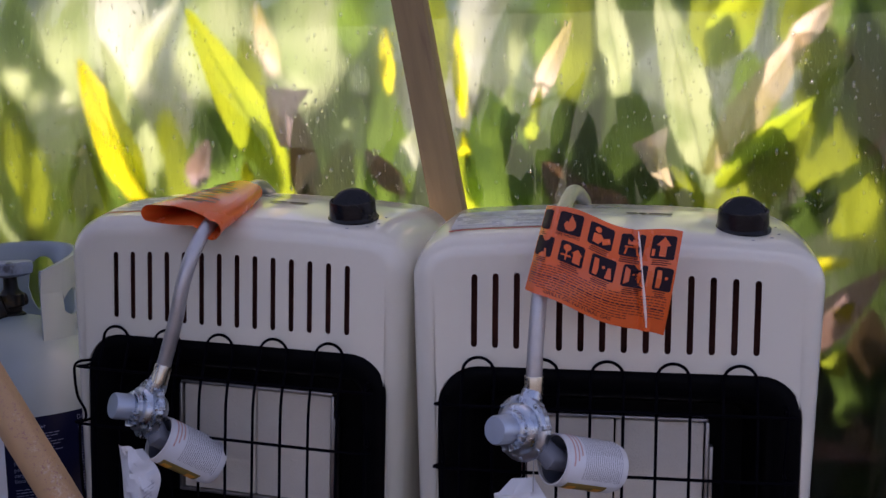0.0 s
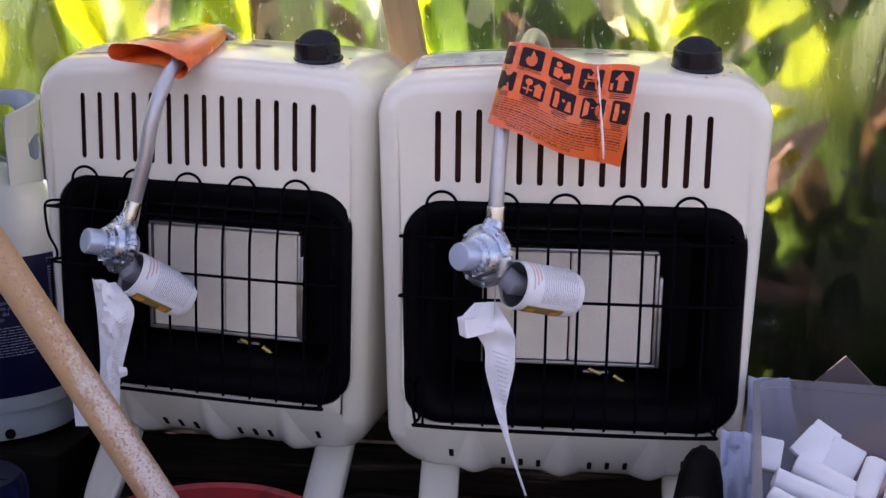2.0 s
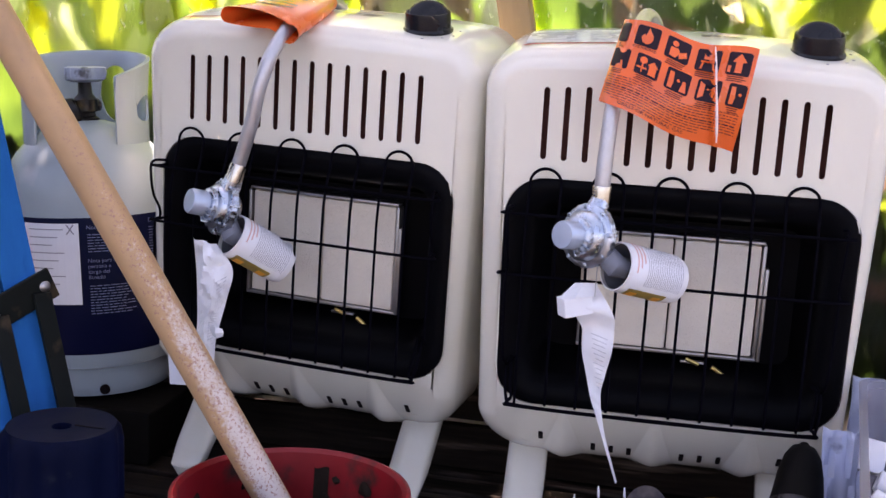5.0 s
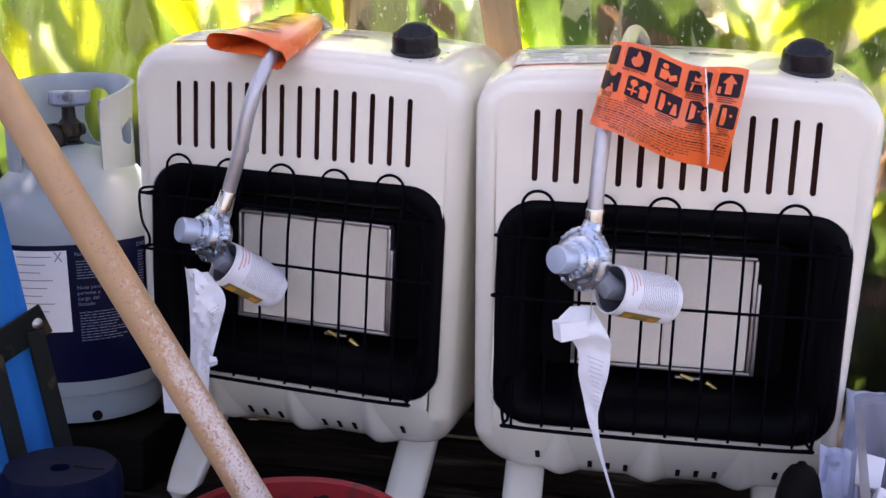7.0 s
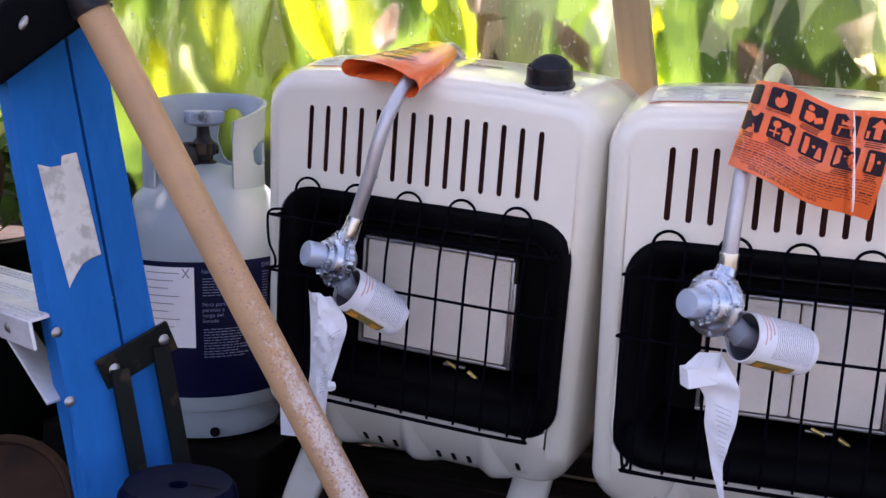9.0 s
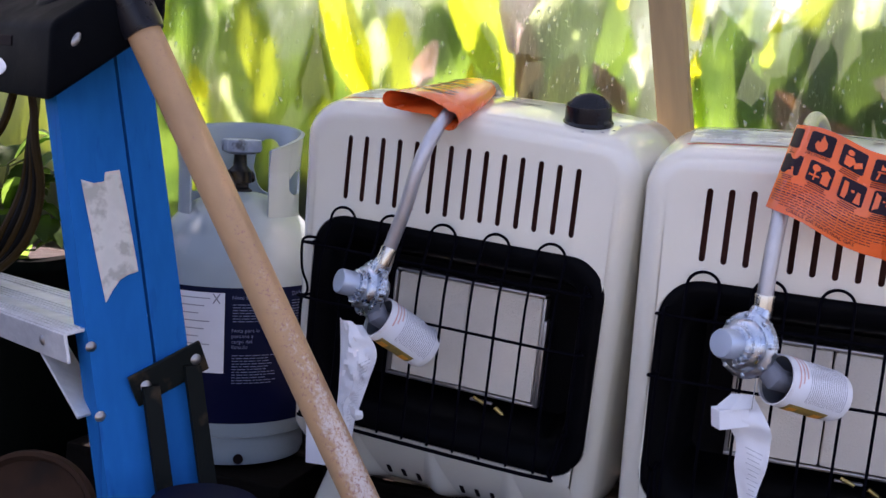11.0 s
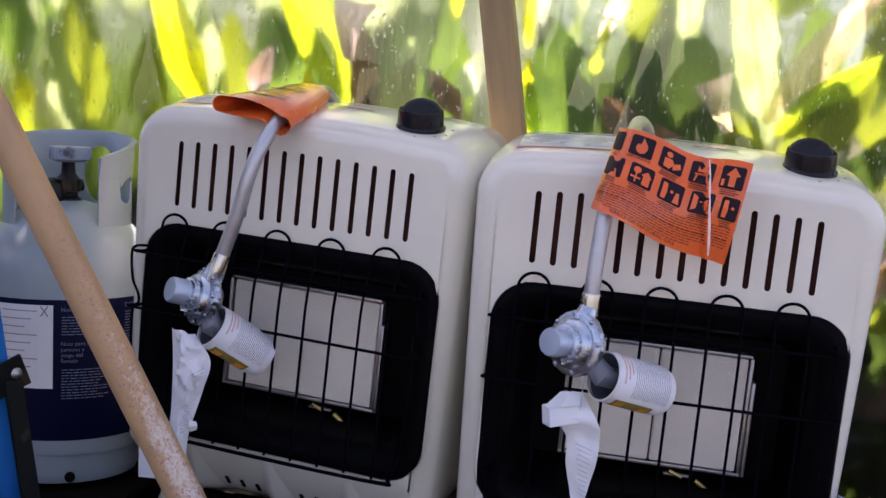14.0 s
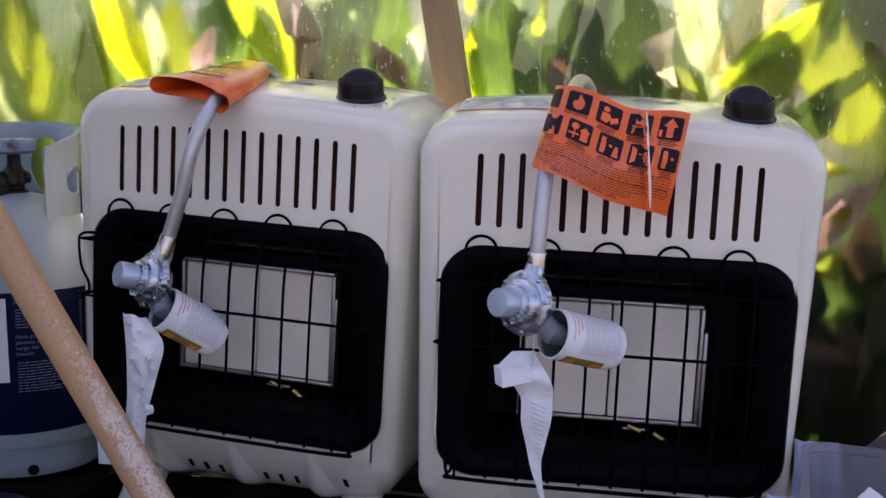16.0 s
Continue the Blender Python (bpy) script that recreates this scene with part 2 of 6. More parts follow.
LEAF_DRY = leaf_shader("leaf_dry", (0.52, 0.44, 0.48), (0.70, 0.58, 0.64), 0.62, 0.7, (0.09, 0.055, 0.07), second=(0.30, 0.20, 0.13))
LEAF_DEAD = leaf_shader("leaf_dead_brown", (0.07, 0.05, 0.03), (0.13, 0.09, 0.03), 0.3, 0.8, (0.03, 0.02, 0.022))
LEAF_RUST = leaf_shader("leaf_rusty", (0.15, 0.095, 0.085), (0.17, 0.10, 0.07), 0.35, 0.8, (0.06, 0.035, 0.035), second=(0.38, 0.22, 0.05), spec=0.1)
LEAF_HUSK = leaf_shader("leaf_husk", (0.30, 0.20, 0.16), (0.36, 0.22, 0.14), 0.45, 0.8, (0.13, 0.07, 0.06), second=(0.45, 0.32, 0.26), spec=0.1)
LEAF_STRAW = leaf_shader("leaf_straw", (0.66, 0.58, 0.46), (0.92, 0.80, 0.58), 0.72, 0.6, (0.40, 0.32, 0.14), second=(0.7, 0.62, 0.22))
# near-black leaf copy: the shade low behind the sheet is put into its colour
LEAF_SHADE = leaf_shader("leaf_shade_in_colour", (0.010, 0.018, 0.009), (0.012, 0.024, 0.006), 0.12, 0.6)
STEM = leaf_shader("stem", (0.10, 0.12, 0.04), (0.14, 0.16, 0.03), 0.2)


def film_shader():
    """Thin polythene sheet: mostly clear, a little milky, wavy and wet."""
    m = bpy.data.materials.new("wet_polythene")
    m.use_nodes = True
    n, l = m.node_tree.nodes, m.node_tree.links
    n.remove(n["Principled BSDF"])
    co = n.new("ShaderNodeTexCoord")
    mp = n.new("ShaderNodeMapping")
    mp.inputs["Scale"].default_value = (1, 1, 0.3)
    l.new(co.outputs["Object"], mp.inputs[0])
    wav, fine, both = n.new("ShaderNodeTexNoise"), n.new("ShaderNodeTexNoise"), n.new("ShaderNodeMath")
    wav.inputs["Scale"].default_value, wav.inputs["Detail"].default_value = 16, 3
    fine.inputs["Scale"].default_value, fine.inputs["Detail"].default_value = 95, 3
    both.operation, both.inputs[2].default_value = "MULTIPLY_ADD", 0.0
    both.inputs[1].default_value = 0.22
    l.new(mp.outputs[0], wav.inputs[0]), l.new(mp.outputs[0], fine.inputs[0])
    l.new(fine.outputs[0], both.inputs[0]), l.new(wav.outputs[0], both.inputs[2])
    bp = n.new("ShaderNodeBump")
    bp.inputs["Strength"].default_value, bp.inputs["Distance"].default_value = 0.5, 0.016
    l.new(both.outputs[0], bp.inputs["Height"])
    clear = n.new("ShaderNodeBsdfTransparent")
    clear.inputs[0].default_value = (0.93, 0.96, 0.92, 1)
    blur = n.new("ShaderNodeBsdfRefraction")
    blur.inputs["Roughness"].default_value, blur.inputs["IOR"].default_value = 0.56, 1.24
    blur.inputs[0].default_value = (0.95, 0.97, 0.93, 1)
    l.new(bp.outputs[0], blur.inputs["Normal"])
    milk = n.new("ShaderNodeBsdfTranslucent")
    milk.inputs[0].default_value = (0.74, 0.92, 0.64, 1)
    gloss = n.new("ShaderNodeBsdfGlossy")
    gloss.inputs["Roughness"].default_value = 0.12
    l.new(bp.outputs[0], gloss.inputs["Normal"])
    fr = n.new("ShaderNodeFresnel")
    fr.inputs[0].default_value = 1.22
    haze = n.new("ShaderNodeTexNoise")
    haze.inputs["Scale"].default_value, haze.inputs["Detail"].default_value = 4, 5
    l.new(mp.outputs[0], haze.inputs[0])
    hz = n.new("ShaderNodeMapRange")
    hz.inputs[1].default_value, hz.inputs[2].default_value = 0.35, 0.7
    hz.inputs[3].default_value, hz.inputs[4].default_value = 0.018, 0.085
    l.new(haze.outputs[0], hz.inputs[0])
    # milky haze set by height, kept off the lower sheet to leave it dark
    geo, xyz, wet, hmul = n.new("ShaderNodeNewGeometry"), n.new("ShaderNodeSeparateXYZ"), n.new("ShaderNodeMapRange"), n.new("ShaderNodeMath")
    wet.inputs[1].default_value, wet.inputs[2].default_value = 0.35, 0.68
    wet.inputs[3].default_value, wet.inputs[4].default_value = 0.04, 1.0
    hmul.operation = "MULTIPLY"
    l.new(geo.outputs["Position"], xyz.inputs[0]), l.new(xyz.outputs[2], wet.inputs[0])
    l.new(hz.outputs[0], hmul.inputs[0]), l.new(wet.outputs[0], hmul.inputs[1])
    a, b, c = (n.new("ShaderNodeMixShader") for _ in range(3))
    a.inputs[0].default_value = 0.93
    l.new(clear.outputs[0], a.inputs[1]), l.new(blur.outputs[0], a.inputs[2])
    l.new(hmul.outputs[0], b.inputs[0]), l.new(a.outputs[0], b.inputs[1]), l.new(milk.outputs[0], b.inputs[2])
    l.new(fr.outputs[0], c.inputs[0]), l.new(b.outputs[0], c.inputs[1]), l.new(gloss.outputs[0], c.inputs[2])
    l.new(c.outputs[0], n["Material Output"].inputs[0])
    return m


FILM = film_shader()


def drop_shader():
    """Beads of water: clear, with a bright skin."""
    m = bpy.data.materials.new("water_drop")
    m.use_nodes = True
    n, l = m.node_tree.nodes, m.node_tree.links
    n.remove(n["Principled BSDF"])
    c, g, f, x = n.new("ShaderNodeBsdfRefraction"), n.new("ShaderNodeBsdfGlossy"), n.new("ShaderNodeFresnel"), n.new("ShaderNodeMixShader")
    c.inputs["Roughness"].default_value, c.inputs["IOR"].default_value = 0.0, 1.33
    g.inputs["Roughness"].default_value = 0.05
    f.inputs[0].default_value = 2.6
    l.new(f.outputs[0], x.inputs[0]), l.new(c.outputs[0], x.inputs[1]), l.new(g.outputs[0], x.inputs[2])
    l.new(x.outputs[0], n["Material Output"].inputs[0])
    return m


WATER = drop_shader()


def cloudy_shader(name, colour, clear):
    """Milky thin plastic: part of the light goes straight through, the rest scatters."""
    m = shader(name, colour, 0.35, vary=0.08, scale=14, bump=0.05, bump_scale=60)
    n, l = m.node_tree.nodes, m.node_tree.links
    t, c, a, d = n.new("ShaderNodeBsdfTranslucent"), n.new("ShaderNodeBsdfTransparent"), n.new("ShaderNodeMixShader"), n.new("ShaderNodeMixShader")
    t.inputs[0].default_value = (*colour, 1)
    a.inputs[0].default_value, d.inputs[0].default_value = 0.5, clear
    l.new(n["Principled BSDF"].outputs[0], a.inputs[1]), l.new(t.outputs[0], a.inputs[2])
    l.new(a.outputs[0], d.inputs[1]), l.new(c.outputs[0], d.inputs[2])
    l.new(d.outputs[0], n["Material Output"].inputs[0])
    return m


BIN_PLASTIC = cloudy_shader("cloudy_clear_plastic", (0.36, 0.35, 0.40), 0.52)


# ---- building helpers ----
def part(name, bm, material, parent=None, label="", smooth=True, angle=40):
    me = bpy.data.meshes.new(name)
    bmesh.ops.recalc_face_normals(bm, faces=bm.faces)
    for f in bm.faces:
        f.smooth = smooth
    if smooth:
        for e in bm.edges:
            if len(e.link_faces) == 2 and e.calc_face_angle(0) > radians(angle):
                e.smooth = False
    bm.to_mesh(me)
    bm.free()
    me.materials.append(material)
    ob = new(name, me)
    ob.parent = parent
    if label:
        tagged(ob, label)
    return ob


def thing(name, label, category, m=None, group="", kind=""):
    ob = new(name)
    ob.empty_display_size = 0.02
    if m is not None:
        ob.matrix_world = m
    return tagged(ob, label, category, group, kind)


def loft(rings, closed=True, caps=(True, True), bm=None):
    """Skin over rings of equal point counts."""
    bm = bm or bmesh.new()
    vs = [[bm.verts.new(p) for p in ring] for ring in rings]
    n = len(vs[0])
    for a, b in zip(vs, vs[1:]):
        for i in range(n if closed else n - 1):
            bm.faces.new((a[i], a[(i + 1) % n], b[(i + 1) % n], b[i]))
    if closed and caps[0]:
        bm.faces.new(vs[0])
    if closed and caps[1]:
        bm.faces.new(vs[-1])
    return bm


def box(sx, sy, sz, at=(0, 0, 0), bevel=0.0, turn=None, bm=None, segments=2):
    made = bmesh.new()
    bmesh.ops.create_cube(made, size=1, matrix=Matrix.Diagonal((sx, sy, sz, 1)))
    if bevel:
        bmesh.ops.bevel(made, geom=made.edges[:], offset=bevel, segments=segments, affect="EDGES", profile=0.5)
    m = Matrix.Translation(at) @ (turn or Matrix())
    bmesh.ops.transform(made, matrix=m, verts=made.verts)
    if bm is None:
        return made
    join(bm, made)
    return bm


def join(bm, other):
    me = bpy.data.meshes.new("joined")
    other.to_mesh(me)
    other.free()
    bm.from_mesh(me)
    bpy.data.meshes.remove(me)
    return bm


def lathe(profile, n=32, m=None, bm=None):
    """Turn a profile of (radius, height) about z. A radius of 0 closes an end."""
    rings = []
    for r, z in profile:
        rings.append([(max(r, 1e-4) * math.cos(2 * math.pi * i / n), max(r, 1e-4) * math.sin(2 * math.pi * i / n), z) for i in range(n)])
    made = loft(rings, True, (profile[0][0] < 1e-3, profile[-1][0] < 1e-3))
    if m is not None:
        bmesh.ops.transform(made, matrix=m, verts=made.verts)
    if bm is None:
        return made
    return join(bm, made)


def curve_through(points, steps=8):
    """Points of a smooth line through the given ones."""
    p = [Vector(q) for q in points]
    p = [2 * p[0] - p[1], *p, 2 * p[-1] - p[-2]]
    out = []
    for a, b, c, d in zip(p, p[1:], p[2:], p[3:]):
        for k in range(steps):
            t = k / steps
            out.append(0.5 * (2 * b + (c - a) * t + (2 * a - 5 * b + 4 * c - d) * t * t + (3 * b - a - 3 * c + d) * t**3))
    return [*out, p[-2]]


def tube(points, radius, n=8, bm=None, caps=True, radii=None):
    p = [Vector(q) for q in points]
    up = None
    rings = []
    for i, q in enumerate(p):
        way = (p[min(i + 1, len(p) - 1)] - p[max(i - 1, 0)]).normalized()
        if up is None:
            up = way.orthogonal().normalized()
        up = (up - way * up.dot(way)).normalized()
        side = way.cross(up)
        r = radii[i] if radii else radius
        rings.append([q + r * (math.cos(2 * math.pi * k / n) * up + math.sin(2 * math.pi * k / n) * side) for k in range(n)])
    made = loft(rings, True, (caps, caps))
    if bm is None:
        return made
    return join(bm, made)


def round_rect(x0, x1, z0, z1, r_top, r_low, n=8):
    """Corner points of a rounded rectangle in x and z, anticlockwise from the lower right."""
    out = []
    for cx, cz, r, a0 in ((x1 - r_low, z0 + r_low, r_low, -90), (x1 - r_top, z1 - r_top, r_top, 0), (x0 + r_top, z1 - r_top, r_top, 90), (x0 + r_low, z0 + r_low, r_low, 180)):
        for k in range(n + 1):
            a = radians(a0 + 90 * k / n)
            out.append((cx + r * math.cos(a), cz + r * math.sin(a)))
    return out


def text_bm(body, size, align="LEFT"):
    """Flat letters in x and y from the built-in font."""
    cu = bpy.data.curves.new("letters", "FONT")
    cu.body, cu.size, cu.align_x, cu.resolution_u = body, size, align, 2
    ob = new("letters", cu)
    me = ob.evaluated_get(bpy.context.evaluated_depsgraph_get()).to_mesh()
    bm = bmesh.new()
    bm.from_mesh(me)
    bpy.data.objects.remove(ob)
    bpy.data.curves.remove(cu)
    return bm


def frame_of(origin, z_axis, x_hint):
    """A pose with its z axis along z_axis and x near x_hint."""
    z = Vector(z_axis).normalized()
    x = Vector(x_hint)
    x = (x - z * x.dot(z)).normalized()
    y = z.cross(x)
    return Matrix(((x.x, y.x, z.x, origin[0]), (x.y, y.y, z.y, origin[1]), (x.z, y.z, z.z, origin[2]), (0, 0, 0, 1)))

# ---- the setting ----
ground = bmesh.new()
bmesh.ops.create_grid(ground, x_segments=60, y_segments=60, size=300)
for v in ground.verts:
    v.co.z = -0.087 + 0.01 * noise.noise(v.co * 0.05)
ground = tagged(part("ground", ground, GROUND), "dark bare soil under and round the boards", "ground", kind="structure")

deck = tagged(new("floor"), "dark weathered slatted boards under the heaters", "floor", kind="structure")
for k in range(16):
    yy = -0.55 + k * 0.066
    b = box(1.9, 0.054, 0.022, (0, 0, 0), 0.003)
    o = part("plank", b, DECK, deck, smooth=False)
    o.matrix_world = pose(-0.2 + random.uniform(-0.02, 0.02), yy, -0.0515 + random.uniform(-0.0015, 0.0), 0, 0, random.uniform(-0.3, 0.3))
for x in (-0.95, -0.2, 0.55):
    part("batten", box(0.06, 1.1, 0.022, (x, -0.03, -0.0745), 0.002), DECK, deck, smooth=False)

back = tagged(new("back_boards"), "dark weathered boards standing behind the heaters", "boards", kind="structure")
for k in range(2):
    o = part("plank", box(0.95, 0.018, 0.062, (0, 0, 0), 0.003), DECK, back, smooth=False)
    o.matrix_world = pose(-0.16 + 0.01 * k, 0.238, -0.008 + 0.071 * k, 0, 0.3 * (k - 1), 0)

film = bmesh.new()
bmesh.ops.create_grid(film, x_segments=90, y_segments=50, size=1)
for v in film.verts:
    x, z = v.co.x * 2.2 - 0.2, v.co.y * 1.1 + 1.05
    v.co = (x, 0.345 + 0.012 * noise.noise((x * 2.2, z * 0.7, 3.1)) + 0.004 * noise.noise((x * 9, z * 2.5, 7.7)), z)
film = tagged(part("film_wall", film, FILM), "clear wet polythene sheet wall with water drops", "wall", kind="structure")
film.visible_shadow = False

post = bmesh.new()
box(0.043, 0.043, 2.4, (0, 0, 1.0), 0.004, None, post)
post = tagged(part("post", post, POST_WOOD), "leaning sawn wooden stud behind the heaters", "post", kind="structure")
post.matrix_world = pose(0.0360, 0.272, -0.03, 0, -11.13, 0)


# ---- the gas heaters ----
HW = 0.2205          # half the width of the cabinet
OUT = (-HW + 0.0025, HW - 0.003, 0.052, 0.548)
TOP_R = 0.047        # radius of the upper corners


def crown(x, z):
    """The upper edge is a shallow arch."""
    return (0.004 - 0.010 * (x / 0.2) ** 2) * min(max(0.0, (z - 0.45) / 0.09), 1.0)


def lip(z):
    """How far the pressed front draws back below the window."""
    s = max(0.0, (0.143 - z) / 0.085)
    return 0.066 * min(s, 1.2) ** 1.3


def taper(z):
    """The sides draw in a little towards the floor."""
    return 1 - 0.045 * min(max(0.0, (0.46 - z) / 0.32), 1.2)


def top_z(x, y):
    """Height of the heater's top sheet."""
    rise = np.interp(y, (0.019, 0.05, 0.08, 0.12, 0.19), (-0.001, 0.007, 0.0115, 0.0145, 0.0155))
    over = max(0.0, abs(x) - 0.2175 + TOP_R)
    return float(0.548 + crown(x, 0.548) + rise - TOP_R + math.sqrt(max(0.0, TOP_R ** 2 - over ** 2)))


def top_patch(x0, x1, y0, y1, lift, n=12):
    """A thin printed patch lying on the top sheet."""
    return loft([[(x0 + (x1 - x0) * i / n, y0 + (y1 - y0) * j / 6, top_z(x0 + (x1 - x0) * i / n, y0 + (y1 - y0) * j / 6) + lift) for i in range(n + 1)] for j in range(7)], False)


def arched(ring):
    """More points along the straight upper edge, so that it can follow the arch."""
    top = max(z for _, z in ring)
    out = []
    for (x0, z0), (x1, z1) in zip(ring, ring[1:] + ring[:1]):
        out.append((x0, z0))
        if abs(x1 - x0) > 0.2 and min(z0, z1) > top - 0.001:
            out += [(x0 + (x1 - x0) * k / 14, z0) for k in range(1, 14)]
    return out


def inset_ring(d, y, rise=0.0, draw=1.0):
    ring = arched(round_rect(OUT[0] + d, OUT[1] - d, OUT[2] + d, OUT[3] - d, max(TOP_R - d, 0.004), max(0.070 - d, 0.004), 11))
    return [(x * taper(z), y + draw * lip(z), z + rise * max(0.0, (z - 0.35) / 0.2) + crown(x, z)) for x, z in ring]


def slot_loop(x, z0, z1, w, n=5):
    r = w / 2
    pts = [(x + r * math.cos(radians(180 * k / n)), z1 - r + r * math.sin(radians(180 * k / n))) for k in range(n + 1)]
    pts += [(x - r * math.cos(radians(180 * k / n)), z0 + r - r * math.sin(radians(180 * k / n))) for k in range(n + 1)]
    return pts


def cabinet_front():
    """The pressed front: a flat sheet with the window opening, the slots above and the small vents below cut through it."""
    bm = bmesh.new()

    def ring_edges(pts, y_of):
        vs = [bm.verts.new((x, y_of(x, z), z)) for x, z in pts]
        return vs, [bm.edges.new((a, b)) for a, b in zip(vs, vs[1:] + vs[:1])]

    def y_of(x, z):
        return lip(z)

    outer = [(x * taper(z), z + crown(x, z)) for x, z in arched(round_rect(OUT[0] + 0.026, OUT[1] - 0.026, 0.132, OUT[3] - 0.026, TOP_R - 0.026, 0.004, 11))]
    holes = [round_rect(-0.1868, 0.1958, 0.1410, 0.4035, 0.045, 0.045, 8)]
    for i in range(14):
        bow = 1 - ((i - 6.5) / 6.5) ** 2
        holes.append(slot_loop(-0.148 + i * 0.295 / 13, 0.4240 - 0.0015 * bow, 0.5030 + 0.0050 * bow, 0.0066))
    edges = []
    vs, es = ring_edges(outer, y_of)
    edges += es
    loops = []
    for h in holes:
        vs, es = ring_edges(h, y_of)
        edges += es
        loops.append(vs)
    bmesh.ops.triangle_fill(bm, use_beauty=True, use_dissolve=False, edges=edges, normal=(0, -1, 0))
    inside = [f for f in bm.faces if any(all(v in set(lp) for v in f.verts) for lp in loops)]
    if inside:
        bmesh.ops.delete(bm, geom=inside, context="FACES_ONLY")
    # the cut edges turn inwards
    for vs in loops:
        deep = [bm.verts.new((v.co.x, v.co.y + (0.006 if len(vs) > 20 else 0.0014), v.co.z)) for v in vs]
        for i in range(len(vs)):
            j = (i + 1) % len(vs)
            bm.faces.new((vs[i], vs[j], deep[j], deep[i]))
    return bm


def gas_heater(m):
    h = thing("gas_heater", "cream enamelled propane wall heater with black fireguard, standing on legs", "heater", m, "pair of gas heaters")
    # shell: rolled front edge, sides, top that rises a little to the back
    rings = []
    for k in range(14):
        a = radians(75 * (k / 13) ** 1.3)
        rings.append(inset_ring(0.026 * (1 - math.sin(a)), 0.026 * (1 - math.cos(a))))
    rings += [inset_ring(0.0002, 0.05, 0.007, 0.8), inset_ring(0, 0.08, 0.0115, 0.6), inset_ring(0, 0.12, 0.0145, 0.35), inset_ring(0.0, 0.19, 0.0155, 0.0), inset_ring(0.006, 0.2, 0.0145, 0.0)]
    part("shell", loft(rings, True, (False, True)), ENAMEL, h, angle=50)
    part("front_panel", cabinet_front(), ENAMEL, h, angle=30)
    part("slot_backing", box(0.33, 0.002, 0.112, (0, 0.022, 0.464)), SLOT_RUST, h, smooth=False)
    # the drawn-back lower lip, from the window's underside to the bottom edge
    rows = []
    for k in range(13):
        z = 0.132 - (0.132 - 0.078) * k / 12
        cut = 0.044 - math.sqrt(max(0.0, 0.044 ** 2 - max(0.0, 0.122 - z) ** 2)) - 0.001
        half = [(OUT[0] + 0.026 + cut) * taper(z), (OUT[1] - 0.026 - cut) * taper(z)]
        rows.append([(half[0] + (half[1] - half[0]) * i / 24, lip(z), z) for i in range(25)])
    part("lower_lip", loft(rows, False), ENAMEL, h)

    # pressed gussets across the lip, each a soft ridge that ends in a point
    def skin(z):
        s = min(max(0.0, (0.078 - z) / 0.026), 1.0)
        return lip(z) + 0.026 * (1 - math.sqrt(1 - s * s))

    for x in (-0.105, 0.0, 0.105):
        rows = []
        for k in range(12):
            t = k / 11
            row = []
            for i in range(13):
                u = i / 6 - 1
                z = 0.140 - 0.082 * t - 0.006 * t ** 3 * math.cos(u * math.pi / 2)
                bulge = (0.018 * t ** 1.8 + 0.003 * t) * math.cos(u * math.pi / 2) ** 2
                row.append((x + u * (0.008 + 0.024 * t ** 1.2), skin(max(z, 0.0525)) + 0.0012 * abs(u) - 0.0002 - bulge, z))
            rows.append(row)
        rows.append([(px, py + 0.03, pz + 0.004) for px, py, pz in rows[-1]])
        part("gusset", loft(rows, False), ENAMEL, h, angle=60)
    tilt = Matrix.Rotation(radians(42), 4, "X")
    for x, z in ((-0.131, 0.092), (-0.069, 0.081), (-0.048, 0.080), (-0.027, 0.079), (0.034, 0.079), (0.055, 0.080), (0.076, 0.081), (0.143, 0.090)):
        part("lower_vent", box(0.0055, 0.003, 0.0165, (x, skin(z), z), 0.0012, tilt), BLACK_IN, h)
    # black surround, dished towards the burner
    rings = []
    for d, y in ((0.0, 0.008), (0.0002, 0.001), (0.0035, -0.0015), (0.011, -0.0022), (0.02, 0.001), (0.028, 0.006), (0.034, 0.025), (0.044, 0.07), (0.05, 0.083)):
        rings.append([(x, y, z) for x, z in round_rect(-0.1862 + d, 0.1952 - d, 0.1416 + d, 0.4029 - d, max(0.045 - 0.6 * d, 0.01), max(0.045 - 0.6 * d, 0.01), 8)])
    part("burner_surround", loft(rings, True, (False, True)), BLACK_PAINT, h, "matt black dished burner surround", angle=50)
    # burner: steel frame and two ceramic plaques
    for bx in (box(0.203, 0.016, 0.004, (0.004, 0.071, 0.3375), 0.001), box(0.207, 0.016, 0.004, (0.004, 0.071, 0.2), 0.001), box(0.004, 0.016, 0.1335, (-0.0975, 0.071, 0.2685), 0.001), box(0.004, 0.016, 0.1335, (0.1055, 0.071, 0.2685), 0.001)):
        part("burner_rail", bx, STEEL, h, "thin steel burner rail")
    for x in (-0.0495, 0.0495):
        part("ceramic_plaque", box(0.0972, 0.012, 0.132, (x + 0.004, 0.072, 0.2685), 0.003), CERAMIC, h, "pale ceramic burner plaque")
    part("heat_shield", box(0.004, 0.012, 0.11, (0.110, 0.067, 0.254), 0.001), STEEL, h)
    part("pilot_bracket", box(0.03, 0.006, 0.003, (0.038, 0.064, 0.191), 0.0008), STEEL, h)
    part("pilot_burner", lathe([(0.0, 0), (0.0032, 0), (0.0032, 0.018), (0.002, 0.02), (0.0, 0.02)], 10, frame_of((0.059, 0.06, 0.188), (0.85, -0.1, -0.5), (0, 1, 0))), BRASS, h, "small brass pilot tip")
